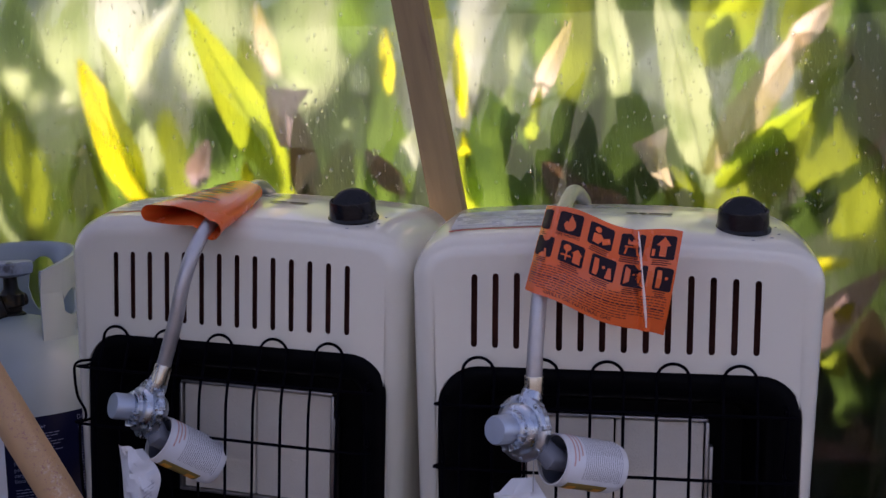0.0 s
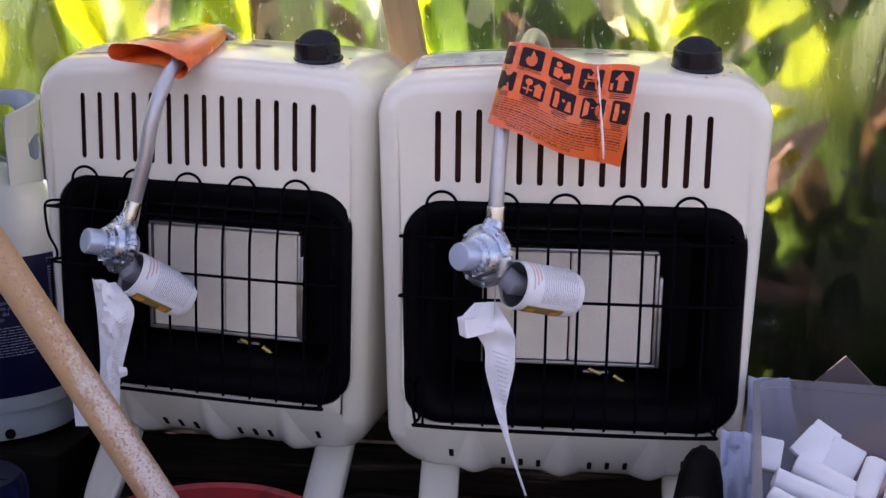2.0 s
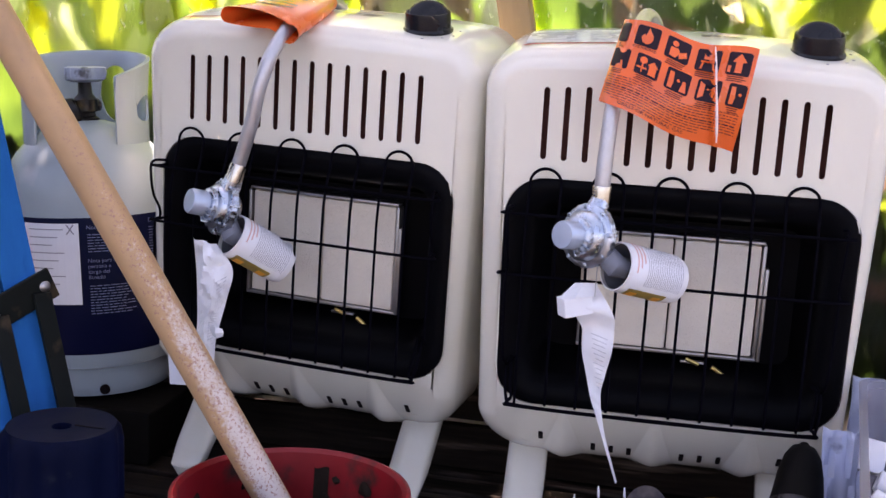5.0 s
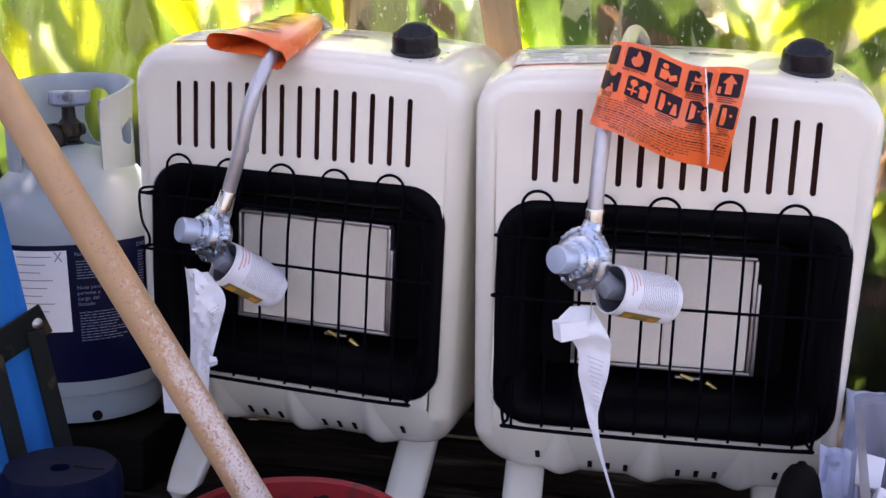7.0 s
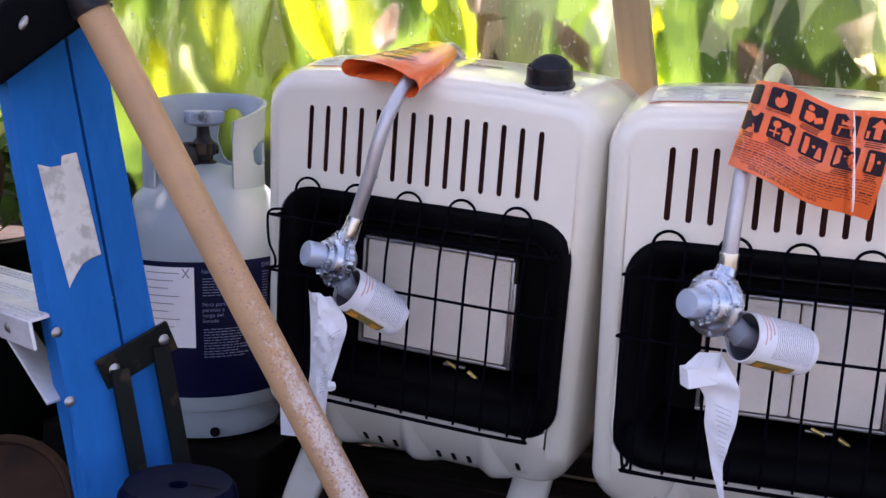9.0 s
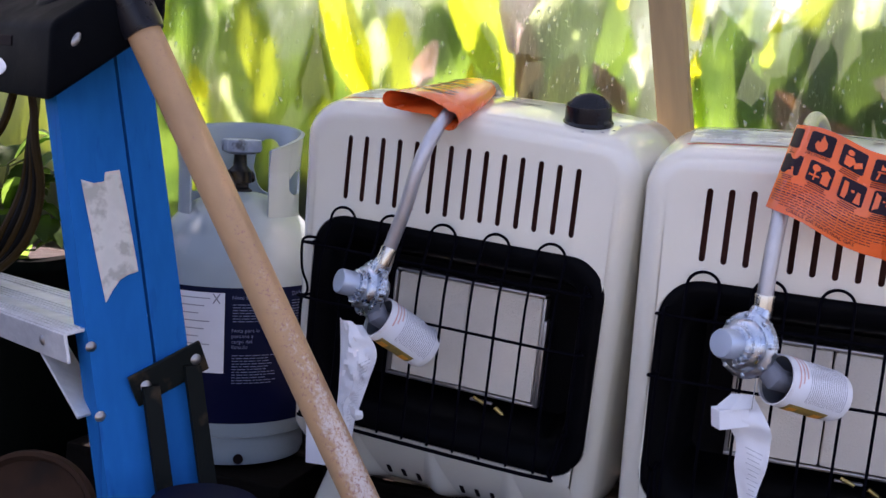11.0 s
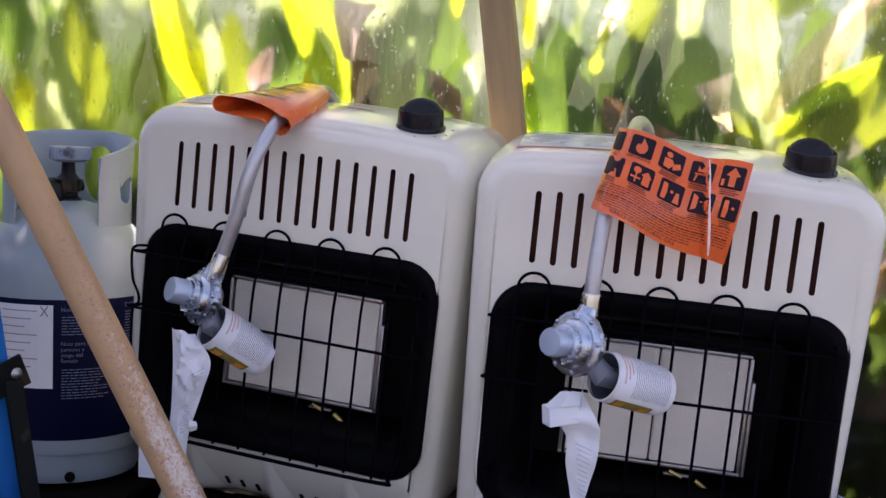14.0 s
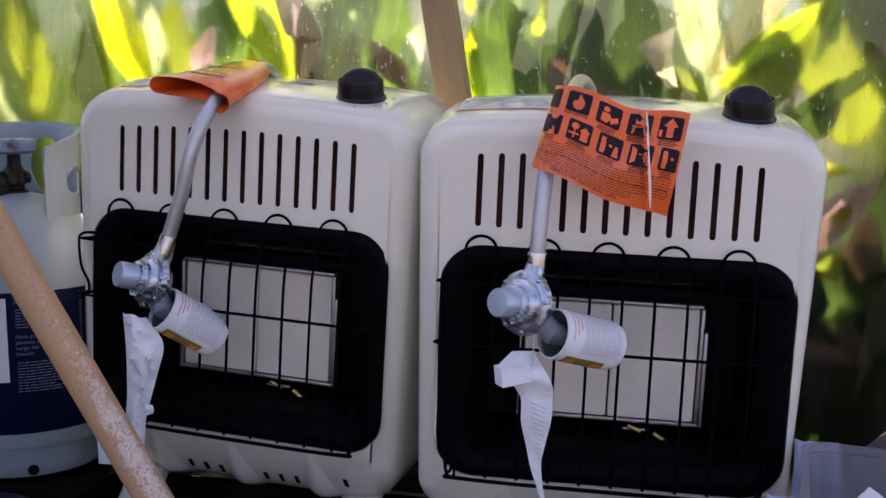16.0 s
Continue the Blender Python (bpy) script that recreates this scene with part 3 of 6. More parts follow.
    part("thermocouple", lathe([(0.0, 0), (0.0024, 0), (0.0024, 0.016), (0.0, 0.016)], 8, frame_of((0.029, 0.06, 0.195), (0.9, -0.1, -0.3), (0, 1, 0))), BRASS, h)
    # wire guard
    guard = thing("wire_guard", "black coated wire fireguard", "", None)
    guard.parent = h
    r = 0.0017
    for k in range(5):
        xa, xb = -0.159 + 0.0681 * k, -0.159 + 0.0681 * k + 0.0342
        c = (xa + xb) / 2
        arc = [(c + 0.0171 * math.cos(radians(180 - 20 * j)), -0.010, 0.3985 + 0.0165 * math.sin(radians(20 * j))) for j in range(10)]
        left = [(xa, -0.030, 0.151), (xa, -0.030, 0.2), (xa, -0.029, 0.3), (xa, -0.026, 0.35), (xa, -0.014, 0.385)]
        right = [(xb, y, z) for _, y, z in reversed(left)]
        part("guard_wire", tube(curve_through([*left, *arc, *right], 4), r, 6), WIRE, guard)
    for z, y in ((0.366, -0.026), (0.299, -0.032)):
        pts = [(-0.179, -0.004, z), (-0.179, -0.016, z), (-0.172, y, z), (0, y - 0.001, z), (0.172, y, z), (0.178, -0.016, z), (0.178, -0.004, z)]
        part("guard_rail", tube(curve_through(pts, 6), r, 6), WIRE, guard)
    for s in (-1, 1):
        f = 1.0 if s < 0 else 0.55
        pts = [(0.176 * s, -0.01 * f, 0.372), (0.178 * s, -0.034 * f, 0.374), (0.178 * s, -0.042 * f, 0.366), (0.177 * s, -0.038 * f, 0.335), (0.177 * s, -0.024 * f, 0.315), (0.177 * s, -0.022 * f, 0.303), (0.177 * s, -0.034 * f, 0.292), (0.176 * s, -0.028 * f, 0.21), (0.172 * s, -0.012 * f, 0.19), (0.170 * s, 0.0, 0.185)]
        part("guard_clip", tube(curve_through(pts, 6), r, 6), WIRE, guard)
    for dz, ins in ((0.0, 0.0), (0.006, 0.005)):
        pts = [(-0.168 + ins, 0.0, 0.196), (-0.172 + ins, -0.014, 0.184 + dz), (-0.168 + ins, -0.026, 0.152 + dz), (-0.155, -0.030, 0.1475 + dz * 0.2), (0, -0.032, 0.1465 + dz * 0.2), (0.155, -0.030, 0.1475 + dz * 0.2), (0.168 - ins, -0.026, 0.152 + dz), (0.172 - ins, -0.014, 0.184 + dz), (0.168 - ins, 0.0, 0.196)]
        part("guard_rail", tube(curve_through(pts, 6), r * 1.1, 6), WIRE, guard)
    # knob on the top
    knob_m = frame_of((0.1345, 0.049, 0.5497), (0, -0.20, 1), (1, 0, 0)) @ Matrix.Scale(1.06, 4)
    knob = part("control_knob", lathe([(0.0, 0.0), (0.0278, 0.0), (0.0282, 0.004), (0.0258, 0.0065), (0.0250, 0.0215), (0.0246, 0.0232), (0.0238, 0.0236), (0.0228, 0.0225), (0.0212, 0.0150), (0.0, 0.0140)], 36, knob_m), KNOB, h, "round black control knob")
    rings = []
    for w, u in ((0.004, 0.86), (0.0075, 0.97), (0.0095, 1.0), (0.0085, 0.97), (0.0045, 0.86)):
        yy = (-1, -0.55, 0, 0.55, 1)[len(rings)] * 0.010
        rings.append([(0.0243 * u * math.cos(radians(a)), yy * (1 - 0.5 * math.sin(radians(a))) + 0.010 * math.sin(radians(a)), 0.0150 + 0.0190 * u * math.sin(radians(a)) ** 0.9) for a in range(0, 181, 12)])
    grip = loft(rings)
    bmesh.ops.transform(grip, matrix=knob_m @ Matrix.Rotation(radians(8), 4, "Z"), verts=grip.verts)
    part("knob_grip", grip, KNOB, knob)
    for a in (-150, -115, -80, -45, -20, 20):
        d = knob_m @ Vector((0.036 * math.cos(radians(a)), 0.036 * math.sin(radians(a)), 0.0012))
        part("dial_mark", box(0.003, 0.002, 0.0008, d), PRINT_GREY, h)
    # printed decals on the top
    part("rating_label", top_patch(-0.178, -0.064, 0.033, 0.115, 0.0008), DECAL, h, "silver rating label with small print")
    for k in range(7):
        x = -0.172 + 0.004 * (k % 3)
        y = 0.040 + 0.0105 * k
        part("print_line", top_patch(x, x + 0.052 - 0.009 * (k % 2), y, y + 0.003, 0.0013), PRINT_PALE, h)
        if k < 5:
            part("print_line", top_patch(-0.110, -0.070 - 0.006 * (k % 3), y, y + 0.003, 0.0013), PRINT_PALE, h)
    part("red_line", top_patch(-0.180, -0.064, 0.0265, 0.0295, 0.0010), RED_PRINT, h)
    for x0, x1 in ((0.012, 0.024), (0.026, 0.034), (0.037, 0.062)):
        part("badge_mark", top_patch(x0, x1, 0.082, 0.0895, 0.0010, 3), TAG_INK, h)
    # legs: folded steel, rounded at the toe
    for x in (-0.148, 0.148):
        rings = []
        for k in range(14):
            t = k / 13
            w = 0.024 * (1 if t < 0.72 else math.sqrt(max(0.0, 1 - ((t - 0.72) / 0.28) ** 2)) * 0.8 + 0.2)
            d = 0.03 * (w / 0.024) ** 0.6
            cy, cz = 0.150 - 0.150 * t, 0.13 - 0.171 * t
            pts = round_rect(x - w, x + w, -d, d, 0.017 * w / 0.024, 0.017 * w / 0.024, 5)
            rings.append([(px, cy + pz, cz + (0.012 * pz / d if t < 0.9 else 0.0)) for px, pz in pts])
        part("leg", loft(rings), ENAMEL, h, angle=55)
    return h


RIGHT_M = pose(0.1455, 0.0079, -0.0007, 2.03, 0.32, 2.66)
LEFT_M = pose(-0.3061, 0.0462, 0.0078, 1.79, 1.60, -5.83)
heater = gas_heater(RIGHT_M)
copy_thing(heater, LEFT_M)
# what hangs from each heater is laid out round an upright one and leans with it
HANG_R = RIGHT_M @ pose(-0.148, 0, 0)
HANG_L = LEFT_M @ (pose(-0.284, 0.001, 0.5105, 0, 1.4, -6.3) @ pose(0, 0, -0.5)).inverted()


# ---- gas bottle ----
def gas_bottle(m):
    g = thing("propane_tank", "small white propane cylinder with a navy warning label", "gas bottle", m)
    R = 0.116
    prof = [(0.0, 0.03), (R * 0.7, 0.032), (R * 0.95, 0.042), (R, 0.062), (R, 0.275)]
    for k in range(1, 9):
        a = radians(90 * k / 8)
        prof.append((R * math.cos(a) if k < 8 else 0.0, 0.275 + 0.1 * math.sin(a)))
    part("shell", lathe(prof, 48), TANK_SHADED, g)
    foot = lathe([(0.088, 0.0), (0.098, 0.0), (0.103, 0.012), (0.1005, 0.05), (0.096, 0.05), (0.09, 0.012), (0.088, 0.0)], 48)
    part("foot_ring", foot, TANK_SHADED, g)
    part("drain_hole", lathe([(0.0, 0.0), (0.007, 0.0), (0.007, 0.003), (0.0, 0.003)], 14, frame_of((-0.027, -0.0985, 0.010), (-0.26, -1, -0.1), (1, 0, 0))), BLACK_IN, g)
    part("label_band", lathe([(R + 0.0004, 0.063), (R + 0.0008, 0.064), (R + 0.0008, 0.249), (R + 0.0004, 0.250)], 64), TANK_BLUE, g, "navy wraparound warning label")

    def on_band(bm, a0, z0, lift, name, mat):
        for v in bm.verts:
            a = radians(a0) + v.co.x / R
            v.co = ((R + lift) * math.sin(a), -(R + lift) * math.cos(a), z0 + v.co.y)
        return part(name, bm, mat, g, smooth=False)

    def strip(w, hgt, x=0.0, y=0.0, n=8):
        bm = bmesh.new()
        bmesh.ops.create_grid(bm, x_segments=n, y_segments=1, size=0.5, matrix=Matrix.Translation((x, y, 0)) @ Matrix.Diagonal((w, hgt, 1, 1)))
        return bm

    on_band(strip(0.078, 0.110), -46, 0.188, 0.0014, "notice_panel", PAPER)
    for k in range(9):
        on_band(strip(0.05 - 0.008 * (k % 3), 0.0013, -0.006 - 0.004 * (k % 3)), -46, 0.235 - 0.0105 * k, 0.0020, "print_line", PRINT_GREY)
    for s in (-1, 1):
        mark = strip(0.016, 0.0018, 0, 0, 2)
        bmesh.ops.rotate(mark, cent=(0, 0, 0), matrix=Matrix.Rotation(radians(55 * s), 3, "Z"), verts=mark.verts)
        bmesh.ops.translate(mark, vec=(0.028, 0.044, 0), verts=mark.verts)
        on_band(mark, -46, 0.191, 0.0022, "scissor_mark", PRINT_GREY)
    for txt, size, a0, z0 in (("Note to Filler", 0.0074, -22, 0.235), ("Nota para la", 0.0074, -22, 0.190), ("persona a", 0.0074, -22, 0.1825), ("cargo del", 0.0074, -22, 0.175), ("llenado", 0.0074, -22, 0.1675), ("DANGER", 0.0085, 20, 0.238)):
        on_band(text_bm(txt, size), a0, z0, 0.0022, "lettering", TANK_TEXT)
    for count, z0, a0, wid in ((7, 0.2275, -22, 0.058), (11, 0.158, -22, 0.056), (24, 0.231, 20, 0.052)):
        for k in range(count):
            x, z = 0.001, z0 - 0.0038 * k
            while x < wid - 0.006 * (k % 3):
                w = random.uniform(0.003, 0.011)
                on_band(strip(w, 0.0011, x + w / 2, 0, 2), a0, z, 0.0020, "print_line", TANK_TEXT)
                x += w + 0.0016
    # collar: most of a ring, lower at its open front, with hand openings through it
    bm = bmesh.new()
    Rc, t = 0.082, 0.003

    def high(d):
        return 0.471 - 0.013 * (abs(d) / 85) ** 2

    def hole(d):
        """Lower and upper edge of the opening at this angle; they meet where there is none."""
        for mid, half, low, top in ((-20, 17, 0.368, 0.022), (-99, 17, 0.372, 0.046), (62, 18, 0.368, 0.03)):
            u = abs(d - mid) / half
            if u < 1:
                w = math.sqrt(1 - u ** 2.4)
                c = (low + high(d) - top) / 2
                return c + (low - c) * w, c + (high(d) - top - c) * w
        return 0.405, 0.405

    for upper in (False, True):
        cols = []
        for d in range(-140, 141, 2):
            a = radians(d) + math.pi - 0.541
            s, c = math.sin(a), -math.cos(a)
            flare = (0, 0.0035, t + 0.0055, t + 0.004)
            if upper:
                z = hole(d)[1]
                prof = ((0, z), (0, high(d) - 0.004), (flare[1], high(d)), (flare[2], high(d) - 0.001), (flare[3], high(d) - 0.006), (t, z))
            else:
                z = hole(d)[0]
                prof = ((0, 0.338), (0, 0.345), (0, z - 0.001), (0, z), (t, z), (t, 0.338))
            cols.append([((Rc + o) * s, (Rc + o) * c, zz) for o, zz in prof])
        loft(cols, True, (True, True), bm)
    part("collar", bm, TANK_SHADED, g, "pale steel guard collar with hand openings", angle=50)
    # valve
    part("valve_body", lathe([(0.0, 0.355), (0.018, 0.355), (0.018, 0.376), (0.013, 0.379), (0.013, 0.384), (0.017, 0.386), (0.017, 0.402), (0.010, 0.41), (0.0085, 0.43), (0.0, 0.43)], 18), GREASY, g, "greasy blackened valve")
    part("valve_outlet", lathe([(0.0, 0), (0.014, 0), (0.015, 0.010), (0.021, 0.013), (0.023, 0.022), (0.023, 0.046), (0.020, 0.052), (0.008, 0.054), (0.0, 0.05)], 20, frame_of((0, 0, 0.388), (-0.95, 0.12, -0.28), (0, 0, 1))), GREASY, g)
    part("relief_valve", lathe([(0.0, 0), (0.009, 0), (0.009, 0.02), (0.0, 0.02)], 14, frame_of((0, 0, 0.392), (0.9, 0.2, 0.1), (0, 0, 1))), GREASY, g)
    wheel = []
    for z, s in ((0.426, 0.6), (0.43, 0.95), (0.438, 1.0), (0.446, 0.97), (0.448, 0.8)):
        wheel.append([(s * (0.026 + 0.006 * math.cos(3 * radians(a))) * math.cos(radians(a)), s * (0.026 + 0.006 * math.cos(3 * radians(a))) * math.sin(radians(a)), z) for a in range(0, 360, 10)])
    part("hand_wheel", loft(wheel), WHEEL, g, "worn triangular hand wheel")
    return g


tank = gas_bottle(pose(-0.655, 0.205, 0.0385, 0, -3.2, 0) @ pose(0, 0, 0, 0, 0, 48))
# unseen block added to carry the tank, coloured as dark as its corner
tagged(part("support_board", box(0.34, 0.3, 0.074, (-0.69, 0.24, -0.003), 0.003), SHADE_WOOD, None, smooth=False), "wooden block added under the propane cylinder, darkened for shade", "board")

# ---- wooden pole ----
pole = thing("tool_handle", "bare wooden tool handle with scuffed white paint and a black socket", "pole")
p_top, p_low = Vector((-0.547, -0.260, 0.614)), Vector((-0.255, -0.220, 0.123))
p_way = (p_low - p_top).normalized()
p_foot = p_top + p_way * ((p_top.z + 0.026) / -p_way.z)
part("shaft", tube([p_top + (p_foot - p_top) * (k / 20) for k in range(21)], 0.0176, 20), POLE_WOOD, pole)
part("socket", lathe([(0.0, -0.012), (0.0205, -0.012), (0.022, -0.006), (0.022, 0.03), (0.025, 0.05), (0.027, 0.13), (0.025, 0.145), (0.0, 0.15)], 24, frame_of(p_top, -p_way, (1, 0, 0))), KNOB, pole, "black plastic socket")


# ---- step ladder ----
def step_ladder():
    g = thing("step_ladder", "folded blue fibreglass step ladder with black cap and aluminium treads", "ladder")
    ex, ey = Vector((-0.85, 0.52, 0)).normalized(), Vector((0.52, 0.85, 0)).normalized()
    up = Vector((0, 0, 1))
    top, down = Vector((-0.627, -0.307, 0.55)), Vector((0.267, -0.054, -1.0))
    lean = Matrix((( ex.x, ey.x, 0, 0), (ex.y, ey.y, 0, 0), (0, 0, 1, 0), (0, 0, 0, 1)))

    def channel(origin, w, flange, length, name, flip=1):
        """A C-shaped rail from origin downwards."""
        prof = [(0, 0), (0, w), (flange, w), (flange, w - 0.004), (0.005, w - 0.004), (0.005, 0.004), (flange, 0.004), (flange, 0)]
        rings = []
        for k in range(2):
            o = origin + down * (length * k)
            rings.append([o + ex * (a * flip) + ey * b for a, b in prof])
        return part(name, loft(rings), BLUE_FIBRE, g, smooth=False)

    channel(top + ey * 0.016 + down * -0.043, 0.066, 0.032, 0.633, "front_rail")
    channel(top + ey * 0.0855 + down * -0.075, 0.037, 0.028, 0.665, "rear_rail")
    # the far pair splays the other way
    keep = down.copy()
    down = Vector((-0.10, 0.06, -0.30)) / 0.30
    channel(top + ex * 0.56 + down * -0.03, 0.081, 0.032, 0.62, "front_rail", -1)
    channel(top + ex * 0.54 + ey * 0.0855 + down * -0.02, 0.037, 0.028, 0.61, "rear_rail", -1)
    down = keep
    # treads, tipped forwards as the ladder is folded
    tip = Matrix.Rotation(radians(10), 4, "X")
    sag = Matrix.Rotation(radians(4.5), 4, "Y")
    for z, extra in ((0.304, 0.0), (-0.008, 0.06)):
        o = top + down * (top.z - z) + ex * 0.006 - ey * 0.004
        wid = 0.575 + extra
        tread = thing("tread", "ribbed aluminium tread", "", None)
        tread.parent = g
        m = Matrix.Translation(o) @ lean @ sag @ tip
        b = box(wid, 0.088, 0.004, (wid / 2, 0.044, 0), 0.001)
        bmesh.ops.transform(b, matrix=m, verts=b.verts)
        part("tread_plate", b, ALU, tread, smooth=False)
        b = box(wid, 0.004, 0.03, (wid / 2, 0.0, -0.015), 0.001)
        bmesh.ops.transform(b, matrix=m, verts=b.verts)
        part("tread_lip", b, ALU, tread, smooth=False)
        for yy in (0.005, 0.010, 0.015, 0.034, 0.039, 0.044, 0.049, 0.070, 0.075, 0.080):
            b = box(wid, 0.0025, 0.0025, (wid / 2, yy, 0.003), 0.0006)
            bmesh.ops.transform(b, matrix=m, verts=b.verts)
            part("tread_rib", b, ALU, tread, smooth=False)
        part("rivet", lathe([(0.0, 0.003), (0.004, 0.002), (0.006, 0.0)], 14, m @ frame_of((0.06, -0.0022, -0.014), (0, -1, 0), (1, 0, 0))), STEEL, tread)
        brace = box(0.004, 0.03, 0.095, (0.037, 0.014, -0.058), 0.001, Matrix.Rotation(radians(54), 4, "Y"))
        bmesh.ops.transform(brace, matrix=m, verts=brace.verts)
        part("tread_brace", brace, ALU, tread, smooth=False)
    # rivets on the web
    for z in (0.292, 0.225, 0.0):
        o = top + down * (top.z - z)
        for b in (0.018,):
            part("rivet", lathe([(0.0, 0.003), (0.004, 0.0022), (0.0058, 0.0)], 14, frame_of(o + ey * b - ex * 0.0005, -ex, (0, 0, 1))), STEEL, g)
    # cap: front upright, top and ends climbing to the back as the ladder stands folded
    rise = ey * 0.8 + up * 0.6
    c0 = Vector((-0.5875, -0.330, 0.5275)) - ey * 0.007
    ct = Matrix(((ex.x, rise.x, 0, c0.x), (ex.y, rise.y, 0, c0.y), (0, rise.z, 1, c0.z), (0, 0, 0, 1)))
    cap = box(0.64, 0.145, 0.077, (0.32, 0.0725, 0.0385), 0.008, None, None, 3)
    bmesh.ops.transform(cap, matrix=ct, verts=cap.verts)
    cap = part("cap", cap, CAP_BLACK, g, "black moulded ladder cap with tool holes")
    for x, y, r in ((0.10, 0.07, 0.026), (0.32, 0.075, 0.03), (0.54, 0.07, 0.026)):
        part("tool_hole", lathe([(r * 1.55, 0.0), (r * 1.5, 0.003), (r * 1.3, 0.003), (r * 1.25, 0.0), (r * 1.05, 0.0), (r, 0.003), (r * 0.96, -0.002)], 28, ct @ Matrix.Translation((x, y, 0.0771))), CAP_BLACK, cap)
        part("tool_hole_floor", lathe([(0.0, 0.0), (r * 0.97, 0.0)], 28, ct @ Matrix.Translation((x, y, 0.0774))), BLACK_IN, cap)
    part("badge", lathe([(0.0, 0.0012), (0.148, 0.0012), (0.15, 0.0)], 64, ct @ frame_of((0.268, -0.0004, 0.03), (0, -1, 0), (1, 0, 0)) @ Matrix.Diagonal((1, 0.125, 1, 1))), PAPER, cap, "white oval badge")
    part("badge_field", lathe([(0.0, 0.0012), (0.117, 0.0012), (0.118, 0.0)], 64, ct @ frame_of((0.268, -0.0018, 0.03), (0, -1, 0), (1, 0, 0)) @ Matrix.Diagonal((1, 0.118, 1, 1))), CAP_BLACK, cap)
    for k in range(6):
        b = box(0.019, 0.0012, 0.0135, (0.203 + 0.025 * k, -0.0036, 0.03), 0.0003)
        bmesh.ops.transform(b, matrix=ct, verts=b.verts)
        part("badge_bar", b, PAPER, cap, smooth=False)
    b = box(0.06, 0.003, 0.0105, (0.135, 0.0, 0.0575), 0.001)
    bmesh.ops.transform(b, matrix=ct, verts=b.verts)
    part("cap_slot", b, BLACK_IN, cap, smooth=False)
    for y, z in ((0.03, 0.045), (0.12, 0.045)):
        part("rivet", lathe([(0.0, 0.003), (0.004, 0.0022), (0.006, 0.0)], 14, ct @ frame_of((-0.0002, y, z), (-1, 0, 0), (0, 0, 1))), STEEL, cap)
    # hinged spreader folded against the rail
    o = top + down * (top.z - 0.25)
    m = Matrix.Translation(o + ey * 0.055 - ex * 0.004) @ lean
    b = box(0.005, 0.084, 0.034, (0, 0.038, 0.013), 0.0015, Matrix.Rotation(radians(24), 4, "X"))
    bmesh.ops.transform(b, matrix=m, verts=b.verts)
    sp = part("spreader_plate", b, RUSTY, g, "weathered steel spreader plate", smooth=False)
    for yy, zz in ((0.012, 0.002), (0.066, 0.026)):
        part("rivet", lathe([(0.0, 0.003), (0.004, 0.0022), (0.006, 0.0)], 14, m @ frame_of((-0.003, yy, zz), (-1, 0, 0), (0, 0, 1))), STEEL, sp)
    for yy, ln in ((0.016, 0.15), (0.061, 0.17)):
        o2 = o + ey * (0.055 + yy) - ex * 0.009 + up * (yy * 0.4 - 0.004)
        ring = [ex * a + ey * c for a, c in ((-0.003, -0.009), (0.003, -0.009), (0.003, 0.009), (-0.003, 0.009))]
        b = loft([[o2 + q for q in ring], [o2 + down * ln + q for q in ring]])
        part("spreader_arm", b, RUSTY, g, smooth=False)
    # torn paper sticker on the web
    bm = bmesh.new()
    out = [(0.021, 0.092), (0.034, 0.089), (0.045, 0.091), (0.047, 0.100), (0.063, 0.103), (0.066, 0.06), (0.069, 0.002), (0.058, -0.001), (0.048, -0.006), (0.039, -0.016), (0.03, -0.028), (0.026, 0.02)]
    o = top + down * (top.z - 0.362)
    rr = [[o + ey * (b + 0.009) - down * z - ex * e for b, z in out] for e in (0.0006, 0.0014)]
    part("torn_sticker", loft(rr), STICKER, g, "torn white paper sticker", smooth=False)
    return g


ladder = step_ladder()


# ---- plants behind the sheet ----
def leaf(parent, base, tip, width, material, bow=0.06, fold=0.25, twist=0.0, blunt=False):
    """A long blade from base to tip: midrib fold, bowed length, wavy margin."""
    a, b = Vector(base), Vector(tip)
    way = (b - a).normalized()
    side = Vector((way.z, 0, -way.x)).normalized()
    face = side.cross(way).normalized()
    rows, bm = [], bmesh.new()
    n = 16
    for k in range(n + 1):
        t = k / n
        w = width * (min(1.0, 0.25 + 2.2 * t) * max(0.0, 1 - (max(0.0, t - 0.3) / 0.7) ** 1.9) ** 0.8 + 0.01)
        if blunt:
            w = width * (1 - 0.8 * t ** 0.8)
        c = a + (b - a) * t + face * bow * math.sin(math.pi * t) + side * 0.12 * width * math.sin(2.2 * t + a.x * 9)
        tw = twist * t
        s = side * math.cos(tw) + face * math.sin(tw)
        f = face * math.cos(tw) - side * math.sin(tw)
        row = []
        for u in (-1, -0.55, -0.06, 0, 0.06, 0.55, 1):
            ww = w / 2 * u
            row.append(bm.verts.new(c + s * ww + f * (fold * abs(u) * w / 2 + (0.004 if abs(u) < 0.05 else 0) + 0.05 * w * math.sin(9 * t + u * 3) * abs(u))))
        rows.append(row)
    for p, q in zip(rows, rows[1:]):
        for i in range(6):
            bm.faces.new((p[i], p[i + 1], q[i + 1], q[i]))
    return part("leaf", bm, material, parent)


